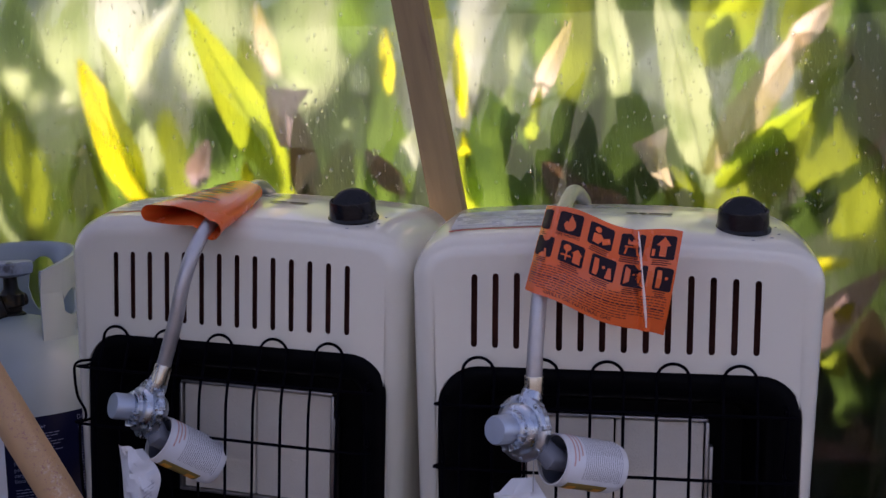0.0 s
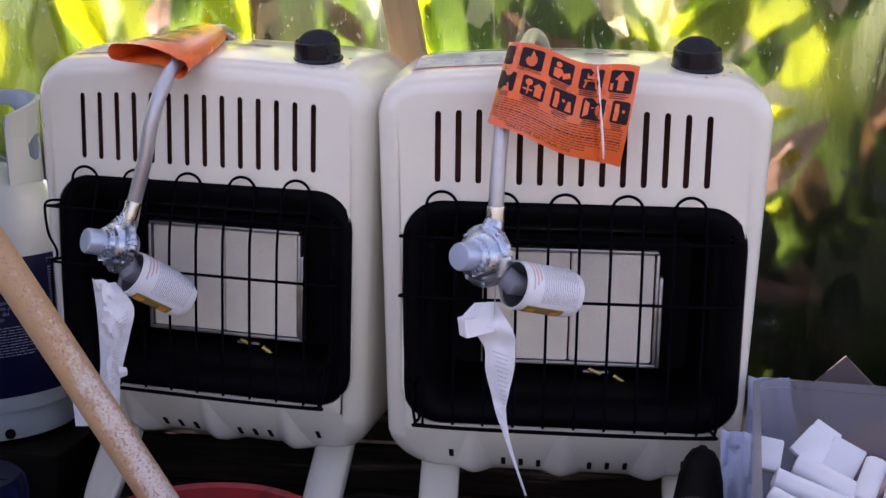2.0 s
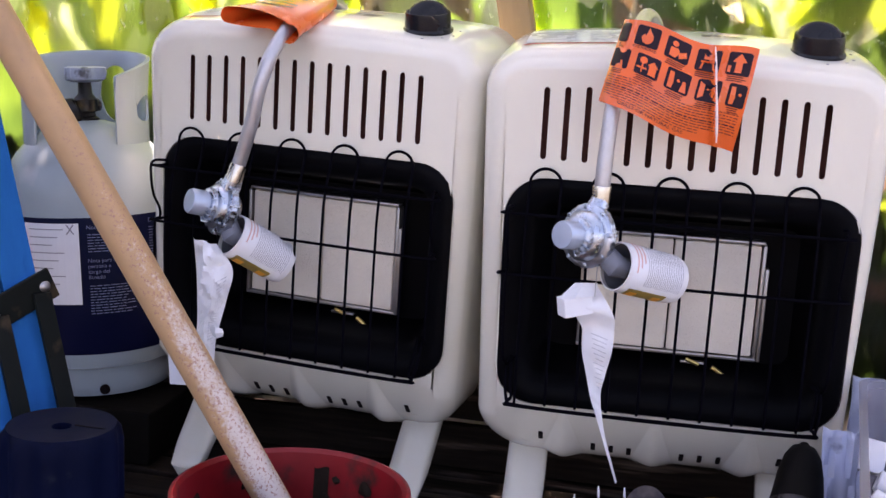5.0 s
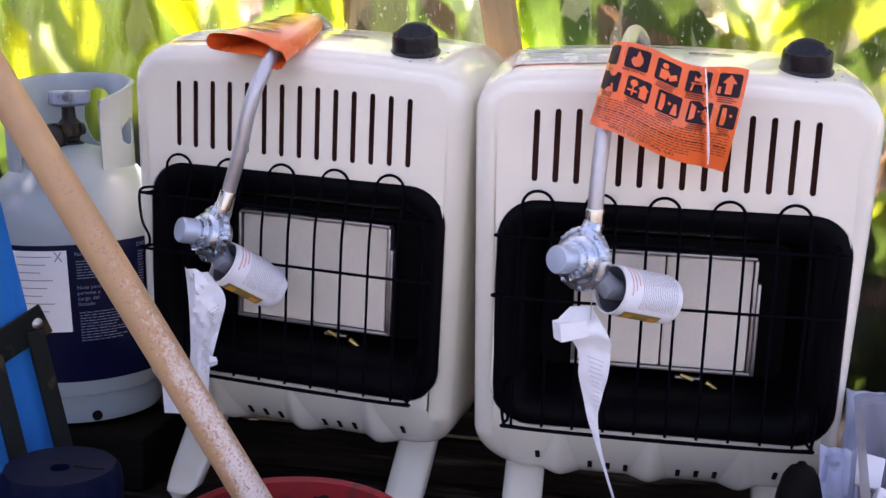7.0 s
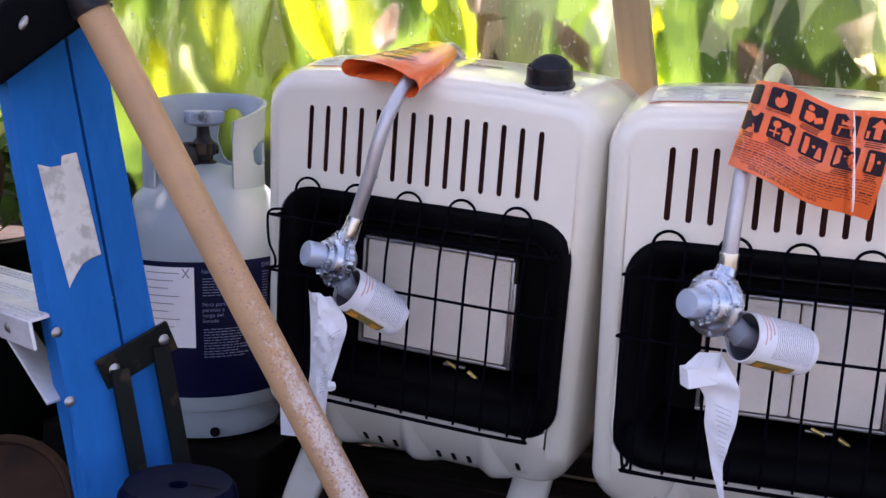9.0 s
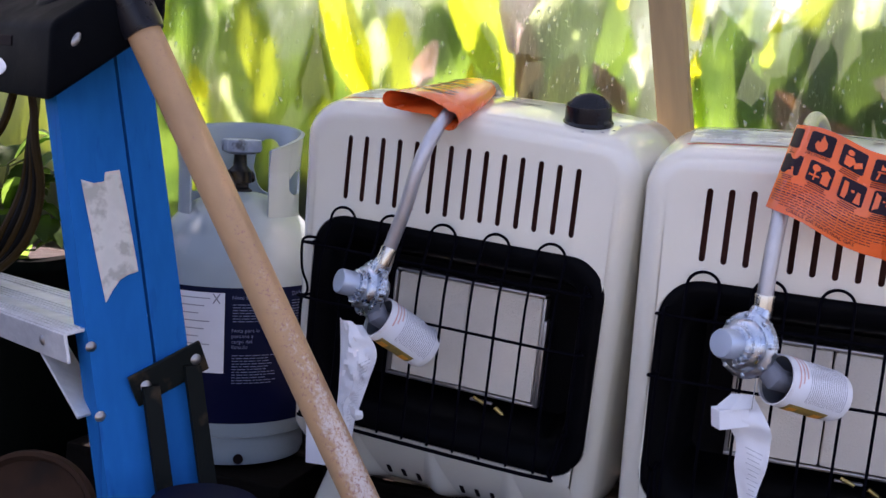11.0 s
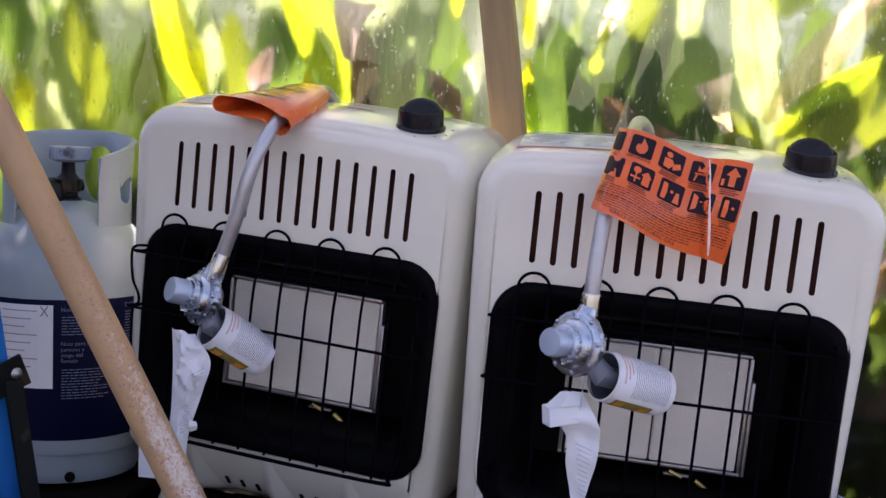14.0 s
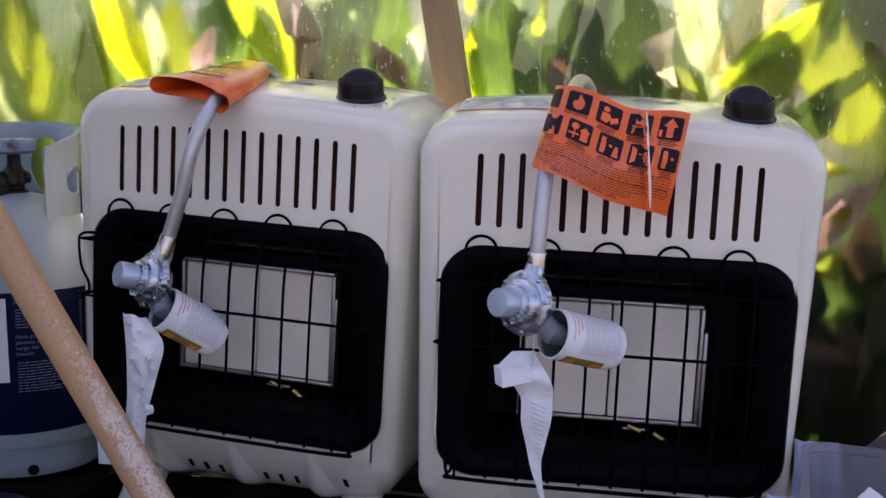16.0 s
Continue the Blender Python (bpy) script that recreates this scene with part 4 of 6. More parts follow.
def plant(x, y, height, label="tall broad-leaved plant in the sun behind the sheet"):
    g = thing("broad_leaved_plant", label, "plant", pose(x, y, -0.04), "row of plants")
    pts = curve_through([(0, 0, 0), (0.01, 0, height * 0.4), (-0.01, 0.01, height * 0.75), (0.015, 0, height)], 4)
    part("stem", tube(pts, 0.012, 8, None, True, [0.016 - 0.011 * k / (len(pts) - 1) for k in range(len(pts))]), STEM, g)
    return g


def blades(g, *rows):
    """Leaves of a plant: x and z of base and tip, distance, width, colour."""
    o = g.matrix_world.translation
    for k, (bx, bz, tx, tz, y, w, mat) in enumerate(rows):
        leaf(g, Vector((bx, y + 0.012, bz)) - o, Vector((tx, y - 0.012, tz)) - o, w, mat, 0.012, 0.2, 0.25 * (k % 3 - 1), tz < bz)


blades(plant(-1.02, 0.5, 0.72), (-0.911, 0.292, -0.979, 0.591, 0.455, 0.077, LEAF_GREEN), (-0.920, 0.582, -0.933, 0.781, 0.460, 0.084, LEAF_GREEN), (-0.959, 0.610, -0.926, 0.822, 0.430, 0.049, LEAF_LIME))
blades(plant(-0.82, 0.5, 0.72), (-0.877, 0.324, -0.909, 0.634, 0.459, 0.052, LEAF_LIME), (-0.714, 0.711, -0.756, 0.795, 0.430, 0.036, LEAF_GLINT), (-0.785, 0.487, -0.837, 0.676, 0.415, 0.057, LEAF_PALE), (-0.777, 0.520, -0.825, 0.744, 0.460, 0.080, LEAF_OLIVE), (-0.831, 0.673, -0.846, 0.823, 0.450, 0.050, LEAF_PALE), (-0.793, 0.701, -0.812, 0.905, 0.470, 0.093, LEAF_PALE), (-0.859, 0.535, -0.885, 0.584, 0.410, 0.041, LEAF_YELLOW), (-0.860, 0.700, -0.888, 0.903, 0.450, 0.058, LEAF_GLINT))
blades(plant(-0.62, 0.5, 0.72), (-0.567, 0.539, -0.670, 0.777, 0.400, 0.063, LEAF_YELLOW), (-0.544, 0.547, -0.641, 0.809, 0.425, 0.048, LEAF_PALE), (-0.660, 0.505, -0.690, 0.664, 0.450, 0.075, LEAF_OLIVE), (-0.675, 0.517, -0.681, 0.741, 0.560, 0.071, LEAF_GREEN), (-0.536, 0.505, -0.557, 0.708, 0.470, 0.076, LEAF_OLIVE), (-0.748, 0.714, -0.748, 0.947, 0.570, 0.116, LEAF_PALE), (-0.679, 0.737, -0.718, 0.977, 0.640, 0.101, LEAF_GLINT))
blades(plant(-0.42, 0.5, 0.72), (-0.338, 0.554, -0.498, 0.849, 0.405, 0.068, LEAF_LIME), (-0.609, 0.711, -0.519, 0.876, 0.440, 0.038, LEAF_GLINT), (-0.333, 0.729, -0.338, 0.644, 0.385, 0.071, LEAF_DRY), (-0.317, 0.537, -0.331, 0.700, 0.415, 0.047, LEAF_DEAD), (-0.460, 0.521, -0.525, 0.730, 0.540, 0.114, LEAF_GREEN), (-0.487, 0.582, -0.468, 0.658, 0.405, 0.042, LEAF_DRY), (-0.401, 0.583, -0.406, 0.629, 0.400, 0.021, LEAF_YELLOW), (-0.376, 0.752, -0.402, 0.861, 0.440, 0.028, LEAF_STRAW), (-0.408, 0.656, -0.440, 0.820, 0.480, 0.059, LEAF_OLIVE), (-0.508, 0.704, -0.507, 0.949, 0.570, 0.117, LEAF_PALE), (-0.368, 0.713, -0.350, 0.936, 0.570, 0.117, LEAF_PALE))
blades(plant(-0.22, 0.5, 0.72), (-0.286, 0.529, -0.260, 0.658, 0.420, 0.061, LEAF_OLIVE), (-0.267, 0.621, -0.238, 0.713, 0.435, 0.045, LEAF_PALE), (-0.242, 0.726, -0.247, 0.775, 0.440, 0.032, LEAF_GLINT), (-0.206, 0.528, -0.219, 0.747, 0.460, 0.080, LEAF_GREEN), (-0.171, 0.573, -0.228, 0.642, 0.405, 0.036, LEAF_RUST), (-0.181, 0.604, -0.153, 0.675, 0.420, 0.038, LEAF_GLINT), (-0.196, 0.724, -0.201, 0.817, 0.420, 0.021, LEAF_YELLOW), (-0.257, 0.526, -0.290, 0.759, 0.490, 0.077, LEAF_GREEN), (-0.278, 0.778, -0.248, 0.929, 0.500, 0.060, LEAF_GREEN), (-0.145, 0.697, -0.136, 0.911, 0.460, 0.050, LEAF_OLIVE), (-0.167, 0.766, -0.174, 0.907, 0.480, 0.042, LEAF_LIME))
blades(plant(-0.02, 0.5, 0.72), (-0.084, 0.687, -0.096, 0.814, 0.410, 0.022, LEAF_YELLOW), (-0.080, 0.626, -0.084, 0.674, 0.410, 0.018, LEAF_YELLOW), (-0.071, 0.532, -0.091, 0.663, 0.430, 0.041, LEAF_LIME), (-0.044, 0.916, -0.068, 0.722, 0.450, 0.108, LEAF_GLINT), (0.005, 0.843, -0.013, 0.745, 0.455, 0.050, LEAF_PALE), (-0.017, 0.516, -0.069, 0.731, 0.430, 0.111, LEAF_GREEN), (0.039, 0.516, -0.019, 0.695, 0.440, 0.099, LEAF_DARK), (0.014, 0.706, 0.067, 0.822, 0.405, 0.029, LEAF_STRAW), (0.008, 0.646, 0.026, 0.733, 0.410, 0.020, LEAF_LIME), (-0.034, 0.663, -0.017, 0.743, 0.430, 0.023, LEAF_PALE), (0.082, 0.551, 0.030, 0.626, 0.410, 0.052, LEAF_RUST), (0.157, 0.544, 0.070, 0.599, 0.410, 0.041, LEAF_RUST), (0.053, 0.706, 0.068, 0.910, 0.490, 0.060, LEAF_OLIVE), (0.072, 0.514, 0.054, 0.722, 0.490, 0.111, LEAF_DARK), (0.020, 0.756, 0.032, 0.901, 0.480, 0.051, LEAF_GREEN))
blades(plant(0.18, 0.5, 0.72), (0.143, 0.703, 0.100, 0.882, 0.425, 0.046, LEAF_PALE), (0.107, 0.517, 0.117, 0.744, 0.455, 0.176, LEAF_DARK), (0.188, 0.517, 0.169, 0.712, 0.470, 0.118, LEAF_DARK), (0.253, 0.580, 0.181, 0.871, 0.415, 0.065, LEAF_PALE), (0.178, 0.660, 0.211, 0.592, 0.385, 0.059, LEAF_STRAW), (0.238, 0.541, 0.196, 0.623, 0.405, 0.054, LEAF_OLIVE), (0.240, 0.761, 0.260, 0.903, 0.480, 0.059, LEAF_OLIVE))
blades(plant(0.38, 0.5, 0.72), (0.344, 0.350, 0.487, 0.490, 0.405, 0.060, LEAF_HUSK), (0.425, 0.416, 0.452, 0.440, 0.402, 0.026, LEAF_YELLOW), (0.418, 0.340, 0.440, 0.378, 0.402, 0.036, LEAF_OLIVE), (0.371, 0.348, 0.411, 0.388, 0.428, 0.047, LEAF_OLIVE), (0.398, 0.483, 0.453, 0.496, 0.435, 0.020, LEAF_YELLOW), (0.458, 0.247, 0.432, 0.385, 0.444, 0.062, LEAF_DARK), (0.437, 0.029, 0.407, 0.312, 0.451, 0.093, LEAF_DARK), (0.425, 0.132, 0.442, 0.177, 0.424, 0.029, LEAF_PALE), (0.476, 0.199, 0.456, 0.282, 0.430, 0.050, LEAF_DEAD), (0.459, 0.331, 0.478, 0.431, 0.440, 0.059, LEAF_DEAD), (0.258, 0.606, 0.386, 0.820, 0.410, 0.054, LEAF_STRAW), (0.361, 0.779, 0.410, 0.841, 0.400, 0.034, LEAF_STRAW), (0.272, 0.592, 0.399, 0.719, 0.415, 0.047, LEAF_LIME), (0.281, 0.537, 0.383, 0.674, 0.425, 0.070, LEAF_OLIVE), (0.268, 0.755, 0.318, 0.888, 0.440, 0.066, LEAF_LIME), (0.320, 0.648, 0.301, 0.782, 0.470, 0.076, LEAF_GREEN), (0.393, 0.628, 0.434, 0.764, 0.420, 0.020, LEAF_PALE), (0.445, 0.522, 0.398, 0.819, 0.460, 0.143, LEAF_OLIVE), (0.497, 0.593, 0.465, 0.872, 0.470, 0.143, LEAF_DARK), (0.374, 0.522, 0.427, 0.616, 0.440, 0.058, LEAF_DARK), (0.389, 0.760, 0.369, 0.902, 0.490, 0.068, LEAF_OLIVE), (0.451, 0.736, 0.437, 0.900, 0.490, 0.060, LEAF_GREEN))
blades(plant(0.58, 0.5, 0.72), (0.389, 0.229, 0.501, 0.227, 0.426, 0.038, LEAF_RUST), (0.522, 0.307, 0.593, 0.337, 0.428, 0.062, LEAF_GREEN), (0.553, 0.335, 0.544, 0.488, 0.435, 0.022, LEAF_RUST), (0.575, 0.440, 0.585, 0.610, 0.425, 0.070, LEAF_RUST), (0.503, 0.019, 0.500, 0.335, 0.455, 0.102, LEAF_DARK), (0.587, 0.033, 0.569, 0.312, 0.447, 0.101, LEAF_DARK), (0.584, 0.298, 0.580, 0.521, 0.447, 0.111, LEAF_DARK), (0.517, 0.617, 0.517, 0.786, 0.460, 0.117, LEAF_DARK), (0.410, 0.570, 0.490, 0.650, 0.410, 0.026, LEAF_PALE), (0.475, 0.617, 0.500, 0.680, 0.410, 0.042, LEAF_RUST))


rng = random.Random(5)
for k in range(26):
    x = -2.3 + 0.16 * k + rng.uniform(-0.05, 0.05)
    g = plant(x, 1.0 + 0.6 * rng.random(), rng.uniform(0.5, 0.8))
    o = g.matrix_world.translation
    tall = 0.55 if k % 3 == 0 else 0.0
    for j in range(11):
        z = rng.uniform(0.0, 0.42 + tall)
        lean = rng.uniform(-0.25, 0.25)
        leaf(g, (0, 0, z), (lean, rng.uniform(-0.15, 0.1), z + rng.uniform(0.25, 0.42)), rng.uniform(0.06, 0.12), rng.choice((LEAF_DARK, LEAF_DARK, LEAF_DARK, LEAF_GREEN, LEAF_GREEN, LEAF_OLIVE, LEAF_PALE)), rng.uniform(-0.08, 0.12), 0.3, rng.uniform(-0.8, 0.8))

# low leaves close behind the sheet, beside the heaters and the tank, some shade-coloured
for cx, n, seed in ((0.56, 12, 3), (0.78, 9, 4), (-0.98, 9, 6), (-0.76, 6, 8)):
    g = plant(cx, 0.52, 0.4, "low dark-leaved plant close behind the sheet, some leaves coloured for shade")
    r2 = random.Random(seed)
    for j in range(n):
        x0, z0 = r2.uniform(-0.10, 0.10), r2.uniform(-0.02, 0.30)
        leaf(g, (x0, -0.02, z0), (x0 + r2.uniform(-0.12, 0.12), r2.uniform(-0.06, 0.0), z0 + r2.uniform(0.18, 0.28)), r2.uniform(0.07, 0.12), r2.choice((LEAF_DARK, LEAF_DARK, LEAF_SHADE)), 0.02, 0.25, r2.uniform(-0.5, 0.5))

# a clump added beside the view to keep sun off the blue bucket
g = plant(-0.93, 0.50, 1.0, "green plant added close behind the sheet to block sun")
for j in range(5):
    z = rng.uniform(0.66, 0.95)
    x = rng.uniform(-0.1, 0.12)
    leaf(g, (x * 0.5, 0, z), (x + rng.uniform(-0.12, 0.12), rng.uniform(-0.1, 0.1), z + rng.uniform(0.1, 0.3)), rng.uniform(0.05, 0.09), rng.choice((LEAF_GREEN, LEAF_LIME, LEAF_YELLOW, LEAF_GLINT)), 0.04, 0.3, rng.uniform(-0.8, 0.8))

# unseen tall leaves added to shade the tank's corner and the low plants
rng = random.Random(61)
for cx, cy, n in ((-1.12, 0.56, 7), (0.12, 0.82, 10), (0.36, 0.86, 10), (0.60, 0.82, 5)):
    g = plant(cx, cy + 0.1, 0.95, "unseen tall leaning plant added behind the sheet to block sun")
    for j in range(n):
        a = rng.uniform(0, 6.28)
        z = rng.uniform(0.98, 1.16)
        leaf(g, (0.03 * math.cos(a), 0.03 * math.sin(a) - 0.06, z - 0.05), (0.2 * math.cos(a), 0.13 * math.sin(a) - 0.06, z + rng.uniform(-0.03, 0.06)), rng.uniform(0.08, 0.13), rng.choice((LEAF_GREEN, LEAF_DARK)), 0.03, 0.3, rng.uniform(-0.4, 0.4))

# another unseen plant, added to keep sun off the tank's shoulder
blades(plant(-0.85, 0.57, 1.0, "unseen tall leaning plant added behind the sheet to block sun"), (-0.86, 0.96, -0.82, 1.27, 0.56, 0.16, LEAF_DARK), (-0.85, 0.95, -0.86, 1.24, 0.54, 0.11, LEAF_DARK), (-0.84, 0.95, -0.77, 1.2, 0.58, 0.10, LEAF_GREEN))

# far sunlit hedge
rng = random.Random(12)
verts, faces = [], []
for k in range(5200):
    x, z = rng.uniform(-5, 4.5), rng.uniform(0.1, 2.9)
    y = 3.2 + 0.7 * rng.random() + 0.5 * noise.noise((x * 0.8, z, 1.0))
    if z > 2.1 + 0.8 * noise.noise((x * 0.9, 4.0, 2.0)):
        continue
    a, ln, w = rng.uniform(0, 6.28), rng.uniform(0.12, 0.24), rng.uniform(0.035, 0.07)
    way = Vector((math.cos(a), rng.uniform(-0.5, 0.5), math.sin(a))).normalized()
    side = way.cross(Vector((rng.uniform(-0.4, 0.4), 1, rng.uniform(-0.4, 0.4)))).normalized()
    c = Vector((x, y, z))
    n = len(verts)
    verts += [c, c + way * ln * 0.4 + side * w, c + way * ln, c + way * ln * 0.4 - side * w]
    faces.append((n, n + 1, n + 2, n + 3))
me = bpy.data.meshes.new("hedge")
me.from_pydata(verts, [], faces)
me.materials.append(LEAF_GREEN)
hedge = tagged(new("hedge", me), "far sunlit green hedge beyond the plants", "hedge", kind="stuff")

# low undergrowth added close behind the sheet, shade put into its near-black colour
rng = random.Random(23)
verts, faces = [], []
for k in range(3600):
    x, y, z = rng.uniform(-1.9, 1.5), rng.uniform(0.40, 0.8), 0.46 * rng.random() ** 0.8 - 0.06
    if z > 0.34 + 0.12 * noise.noise((x * 3, 0.5, 0.2)):
        continue
    a, ln, w = rng.uniform(0.2, 2.9), rng.uniform(0.06, 0.14), rng.uniform(0.014, 0.03)
    way = Vector((math.cos(a), rng.uniform(-0.5, 0.3), math.sin(a))).normalized()
    side = way.cross(Vector((rng.uniform(-0.5, 0.5), 1, rng.uniform(-0.3, 0.5)))).normalized()
    c = Vector((x, y, z))
    n = len(verts)
    verts += [c, c + way * ln * 0.35 + side * w, c + way * ln * 0.7 + side * w * 0.7, c + way * ln, c + way * ln * 0.7 - side * w * 0.7, c + way * ln * 0.35 - side * w]
    faces += [(n, n + 1, n + 2, n + 3), (n, n + 3, n + 4, n + 5)]
me = bpy.data.meshes.new("undergrowth")
me.from_pydata(verts, [], faces)
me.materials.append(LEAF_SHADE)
tagged(new("undergrowth", me), "low undergrowth close behind the polythene, coloured near black for shade", "undergrowth", kind="stuff")


# ---- hoses, regulators, caps, tags and papers on the heaters ----
def gas_hose(points, label, m):
    g = thing("gas_hose", label, "hose", m, "gas hoses")
    line = curve_through(points, 8)
    part("braided_hose", tube(line, 0.0083, 16), BRAID, g)
    e, way = line[-1], (line[-1] - line[-4]).normalized()
    m = frame_of(e - way * 0.012, way, (1, 0, 0))
    part("crimp_ferrule", lathe([(0.0, 0.0), (0.0098, 0.0), (0.0102, 0.002), (0.0098, 0.008), (0.0102, 0.012), (0.0096, 0.021), (0.0, 0.022)], 20, m), FERRULE, g, "crimped steel ferrule")
    return g, e, way


def regulator(face, axis, inlet, inlet_way, cap_mouth, cap_axis, label, hang):
    """Round die-cast regulator: stepped dome, bolted flange, inlet and bull-nose outlet."""
    g = thing("gas_regulator", label, "regulator", hang, "gas regulators")
    n = Vector(axis).normalized()
    body = Vector(face) - n * 0.042
    m = frame_of(body, n, (0, 0, 1))
    part("housing", lathe([(0.0, -0.02), (0.014, -0.019), (0.02, -0.012), (0.026, -0.008), (0.0325, -0.005), (0.033, 0.0), (0.033, 0.004), (0.031, 0.0055), (0.0265, 0.006), (0.0255, 0.011), (0.0235, 0.0135), (0.0195, 0.015), (0.0185, 0.0205), (0.0165, 0.022), (0.0, 0.022)], 40, m), ZINC, g)
    for z0, z1, rr, flutes in ((-0.004, 0.004, 0.0334, 24), (0.0145, 0.0195, 0.0193, 20)):
        ring = [[(m @ Vector(((rr - s + 0.00035 * math.cos(flutes * radians(a))) * math.cos(radians(a)), (rr - s + 0.00035 * math.cos(flutes * radians(a))) * math.sin(radians(a)), z))) for a in range(0, 360, 2)] for s, z in ((0.002, z0), (0.0, z0 + 0.001), (0.0, z1 - 0.001), (0.002, z1))]
        part("fluted_ring", loft(ring, True, (False, False)), ZINC, g)
    part("vent_cap", lathe([(0.0, 0.02), (0.0142, 0.02), (0.0148, 0.024), (0.0148, 0.0395), (0.0135, 0.042), (0.0, 0.0424)], 28, m), ZINC_FACE, g, "blue-grey round vent cap")
    for k in range(8):
        a = radians(45 * k + 10)
        part("flange_screw", lathe([(0.0, 0.0068), (0.0024, 0.0064), (0.003, 0.0045), (0.003, -0.0055), (0.0, -0.006)], 10, m @ Matrix.Translation((0.0305 * math.cos(a), 0.0305 * math.sin(a), 0))), ZINC, g)
    for k in range(4):
        a = radians(200 + 20 * k)
        part("casting_rib", box(0.0016, 0.007, 0.009, (0.0185 * math.cos(a), 0.0185 * math.sin(a), 0.0215), 0.0005, Matrix.Rotation(a - math.pi / 2, 4, "Z")), ZINC, g).matrix_local = m
    way = (body - Vector(inlet)).normalized()
    part("inlet_neck", tube([Vector(inlet), Vector(inlet) + way * 0.012, body], 0.01, 14, None, True, [0.0095, 0.012, 0.013]), ZINC, g)
    c = Vector(cap_axis).normalized()
    mouth = Vector(cap_mouth)
    line = [body - n * 0.004, body.lerp(mouth, 0.45), mouth, mouth + c * 0.014, mouth + c * 0.022]
    part("outlet", tube(line, 0.01, 18, None, True, [0.011, 0.011, 0.0125, 0.011, 0.007]), GREY_PLASTIC, g, "grey outlet fitting")
    part("outlet_tip", lathe([(0.0, 0.022), (0.006, 0.022), (0.0055, 0.034), (0.003, 0.037), (0.0, 0.037)], 16, frame_of(mouth, c, (0, 0, 1))), BRASS, g, "brass outlet tip")
    return g


def transit_cap(mouth, axis, label, seed, hang):
    """White plastic cap with a printed wrap, open towards the regulator."""
    g = thing("protective_cap", label, "cap", hang, "protective caps")
    m = frame_of(mouth, axis, (0, -0.35, 0.94))
    R = 0.0258
    part("cup", lathe([(R - 0.0016, 0.0), (R, 0.0), (R, 0.072), (R - 0.002, 0.078), (R - 0.006, 0.080), (0.0, 0.0805)], 40, m), CAP_WHITE, g)
    # grey skin inside the white cup, its inner shade put into the colour
    part("cup_inside", lathe([(R - 0.0017, 0.004), (R - 0.0018, 0.076), (0.0, 0.077)], 40, m), GREY_PLASTIC, g)
    rr = random.Random(seed)

    def arc(z, width, a0, a1, lift, mat, name):
        bm = bmesh.new()
        n = max(3, int(abs(a1 - a0) / 8))
        rows = [[bm.verts.new((m @ Vector(((R + lift) * math.cos(radians(a0 + (a1 - a0) * k / n)), (R + lift) * math.sin(radians(a0 + (a1 - a0) * k / n)), z + w)))) for w in (-width / 2, width / 2)] for k in range(n + 1)]
        for p, q in zip(rows, rows[1:]):
            bm.faces.new((p[0], p[1], q[1], q[0]))
        return part(name, bm, mat, g)

    arc(0.037, 0.066, -95, 150, 0.0003, PAPER, "wrap_label")
    for k in range(3):
        arc(0.0085 + 0.0045 * k, 0.0017, -40, 70 - 12 * k, 0.0007, PRINT_PINK, "pink_line")
    for k in range(20):
        a = -52 + rr.uniform(0, 6)
        z = 0.0225 + 0.0024 * k
        while a < 95:
            b = min(a + rr.uniform(6, 22), 98)
            arc(z, 0.0007, a, b, 0.0007, PRINT_GREY, "print_line")
            a = b + 2.2
    arc(0.034, 0.05, 112, 148, 0.0007, GOLD_PRINT, "gold_panel")
    for z in (0.018, 0.05):
        arc(z, 0.011, 122, 146, 0.0011, ORANGE_PRINT, "orange_mark")
    return g


FERRULE = shader("bright_plated_steel", (0.66, 0.60, 0.50), 0.22, 1.0, vary=0.15, scale=60)
# pale colour that paints the bright glint along the tag's fold
FOLD_GLINT = shader("fold_glint", (0.92, 0.74, 0.66), 0.3, vary=0.2, scale=90)
BRAID = shader("braided_steel_hose", (0.52, 0.51, 0.52), 0.36, 0.9, vary=0.1, scale=160, bump=0.25, bump_scale=1100, stretch=(1, 1, 0.5))

_, e, w = gas_hose([(0.116, 0.21, 0.553), (0.108, 0.188, 0.576), (0.098, 0.155, 0.583), (0.09, 0.07, 0.568), (0.084, -0.005, 0.555), (0.078, -0.042, 0.525), (0.073, -0.057, 0.49), (0.070, -0.066, 0.44), (0.069, -0.070, 0.398)], "braided steel gas hose hanging over the heater front", HANG_R)
regulator((0.034, -0.113, 0.364), (-0.60, -0.78, 0.12), e, w, (0.090, -0.092, 0.332), (0.067, 0.050, -0.022), "round die-cast gas regulator hanging from its hose", HANG_R)
transit_cap((0.090, -0.092, 0.332), (0.067, 0.050, -0.022), "white plastic outlet cap with small print wrap", 3, HANG_R)
_, e, w = gas_hose([(-0.297, 0.215, 0.563), (-0.303, 0.19, 0.584), (-0.302, 0.15, 0.590), (-0.292, 0.08, 0.580), (-0.290, 0.02, 0.570), (-0.296, -0.02, 0.556), (-0.306, -0.045, 0.527), (-0.316, -0.056, 0.49), (-0.326, -0.056, 0.447), (-0.341, -0.054, 0.400), (-0.345, -0.056, 0.386)], "braided steel gas hose bent over the heater top", HANG_L)
regulator((-0.389, -0.086, 0.357), (-0.64, -0.72, 0.24), e, w, (-0.345, -0.066, 0.317), (0.046, 0.046, -0.040), "round die-cast gas regulator with blue-grey vent cap", HANG_L)
transit_cap((-0.345, -0.066, 0.317), (0.046, 0.046, -0.040), "white plastic outlet cap with gold printed strip", 4, HANG_L)


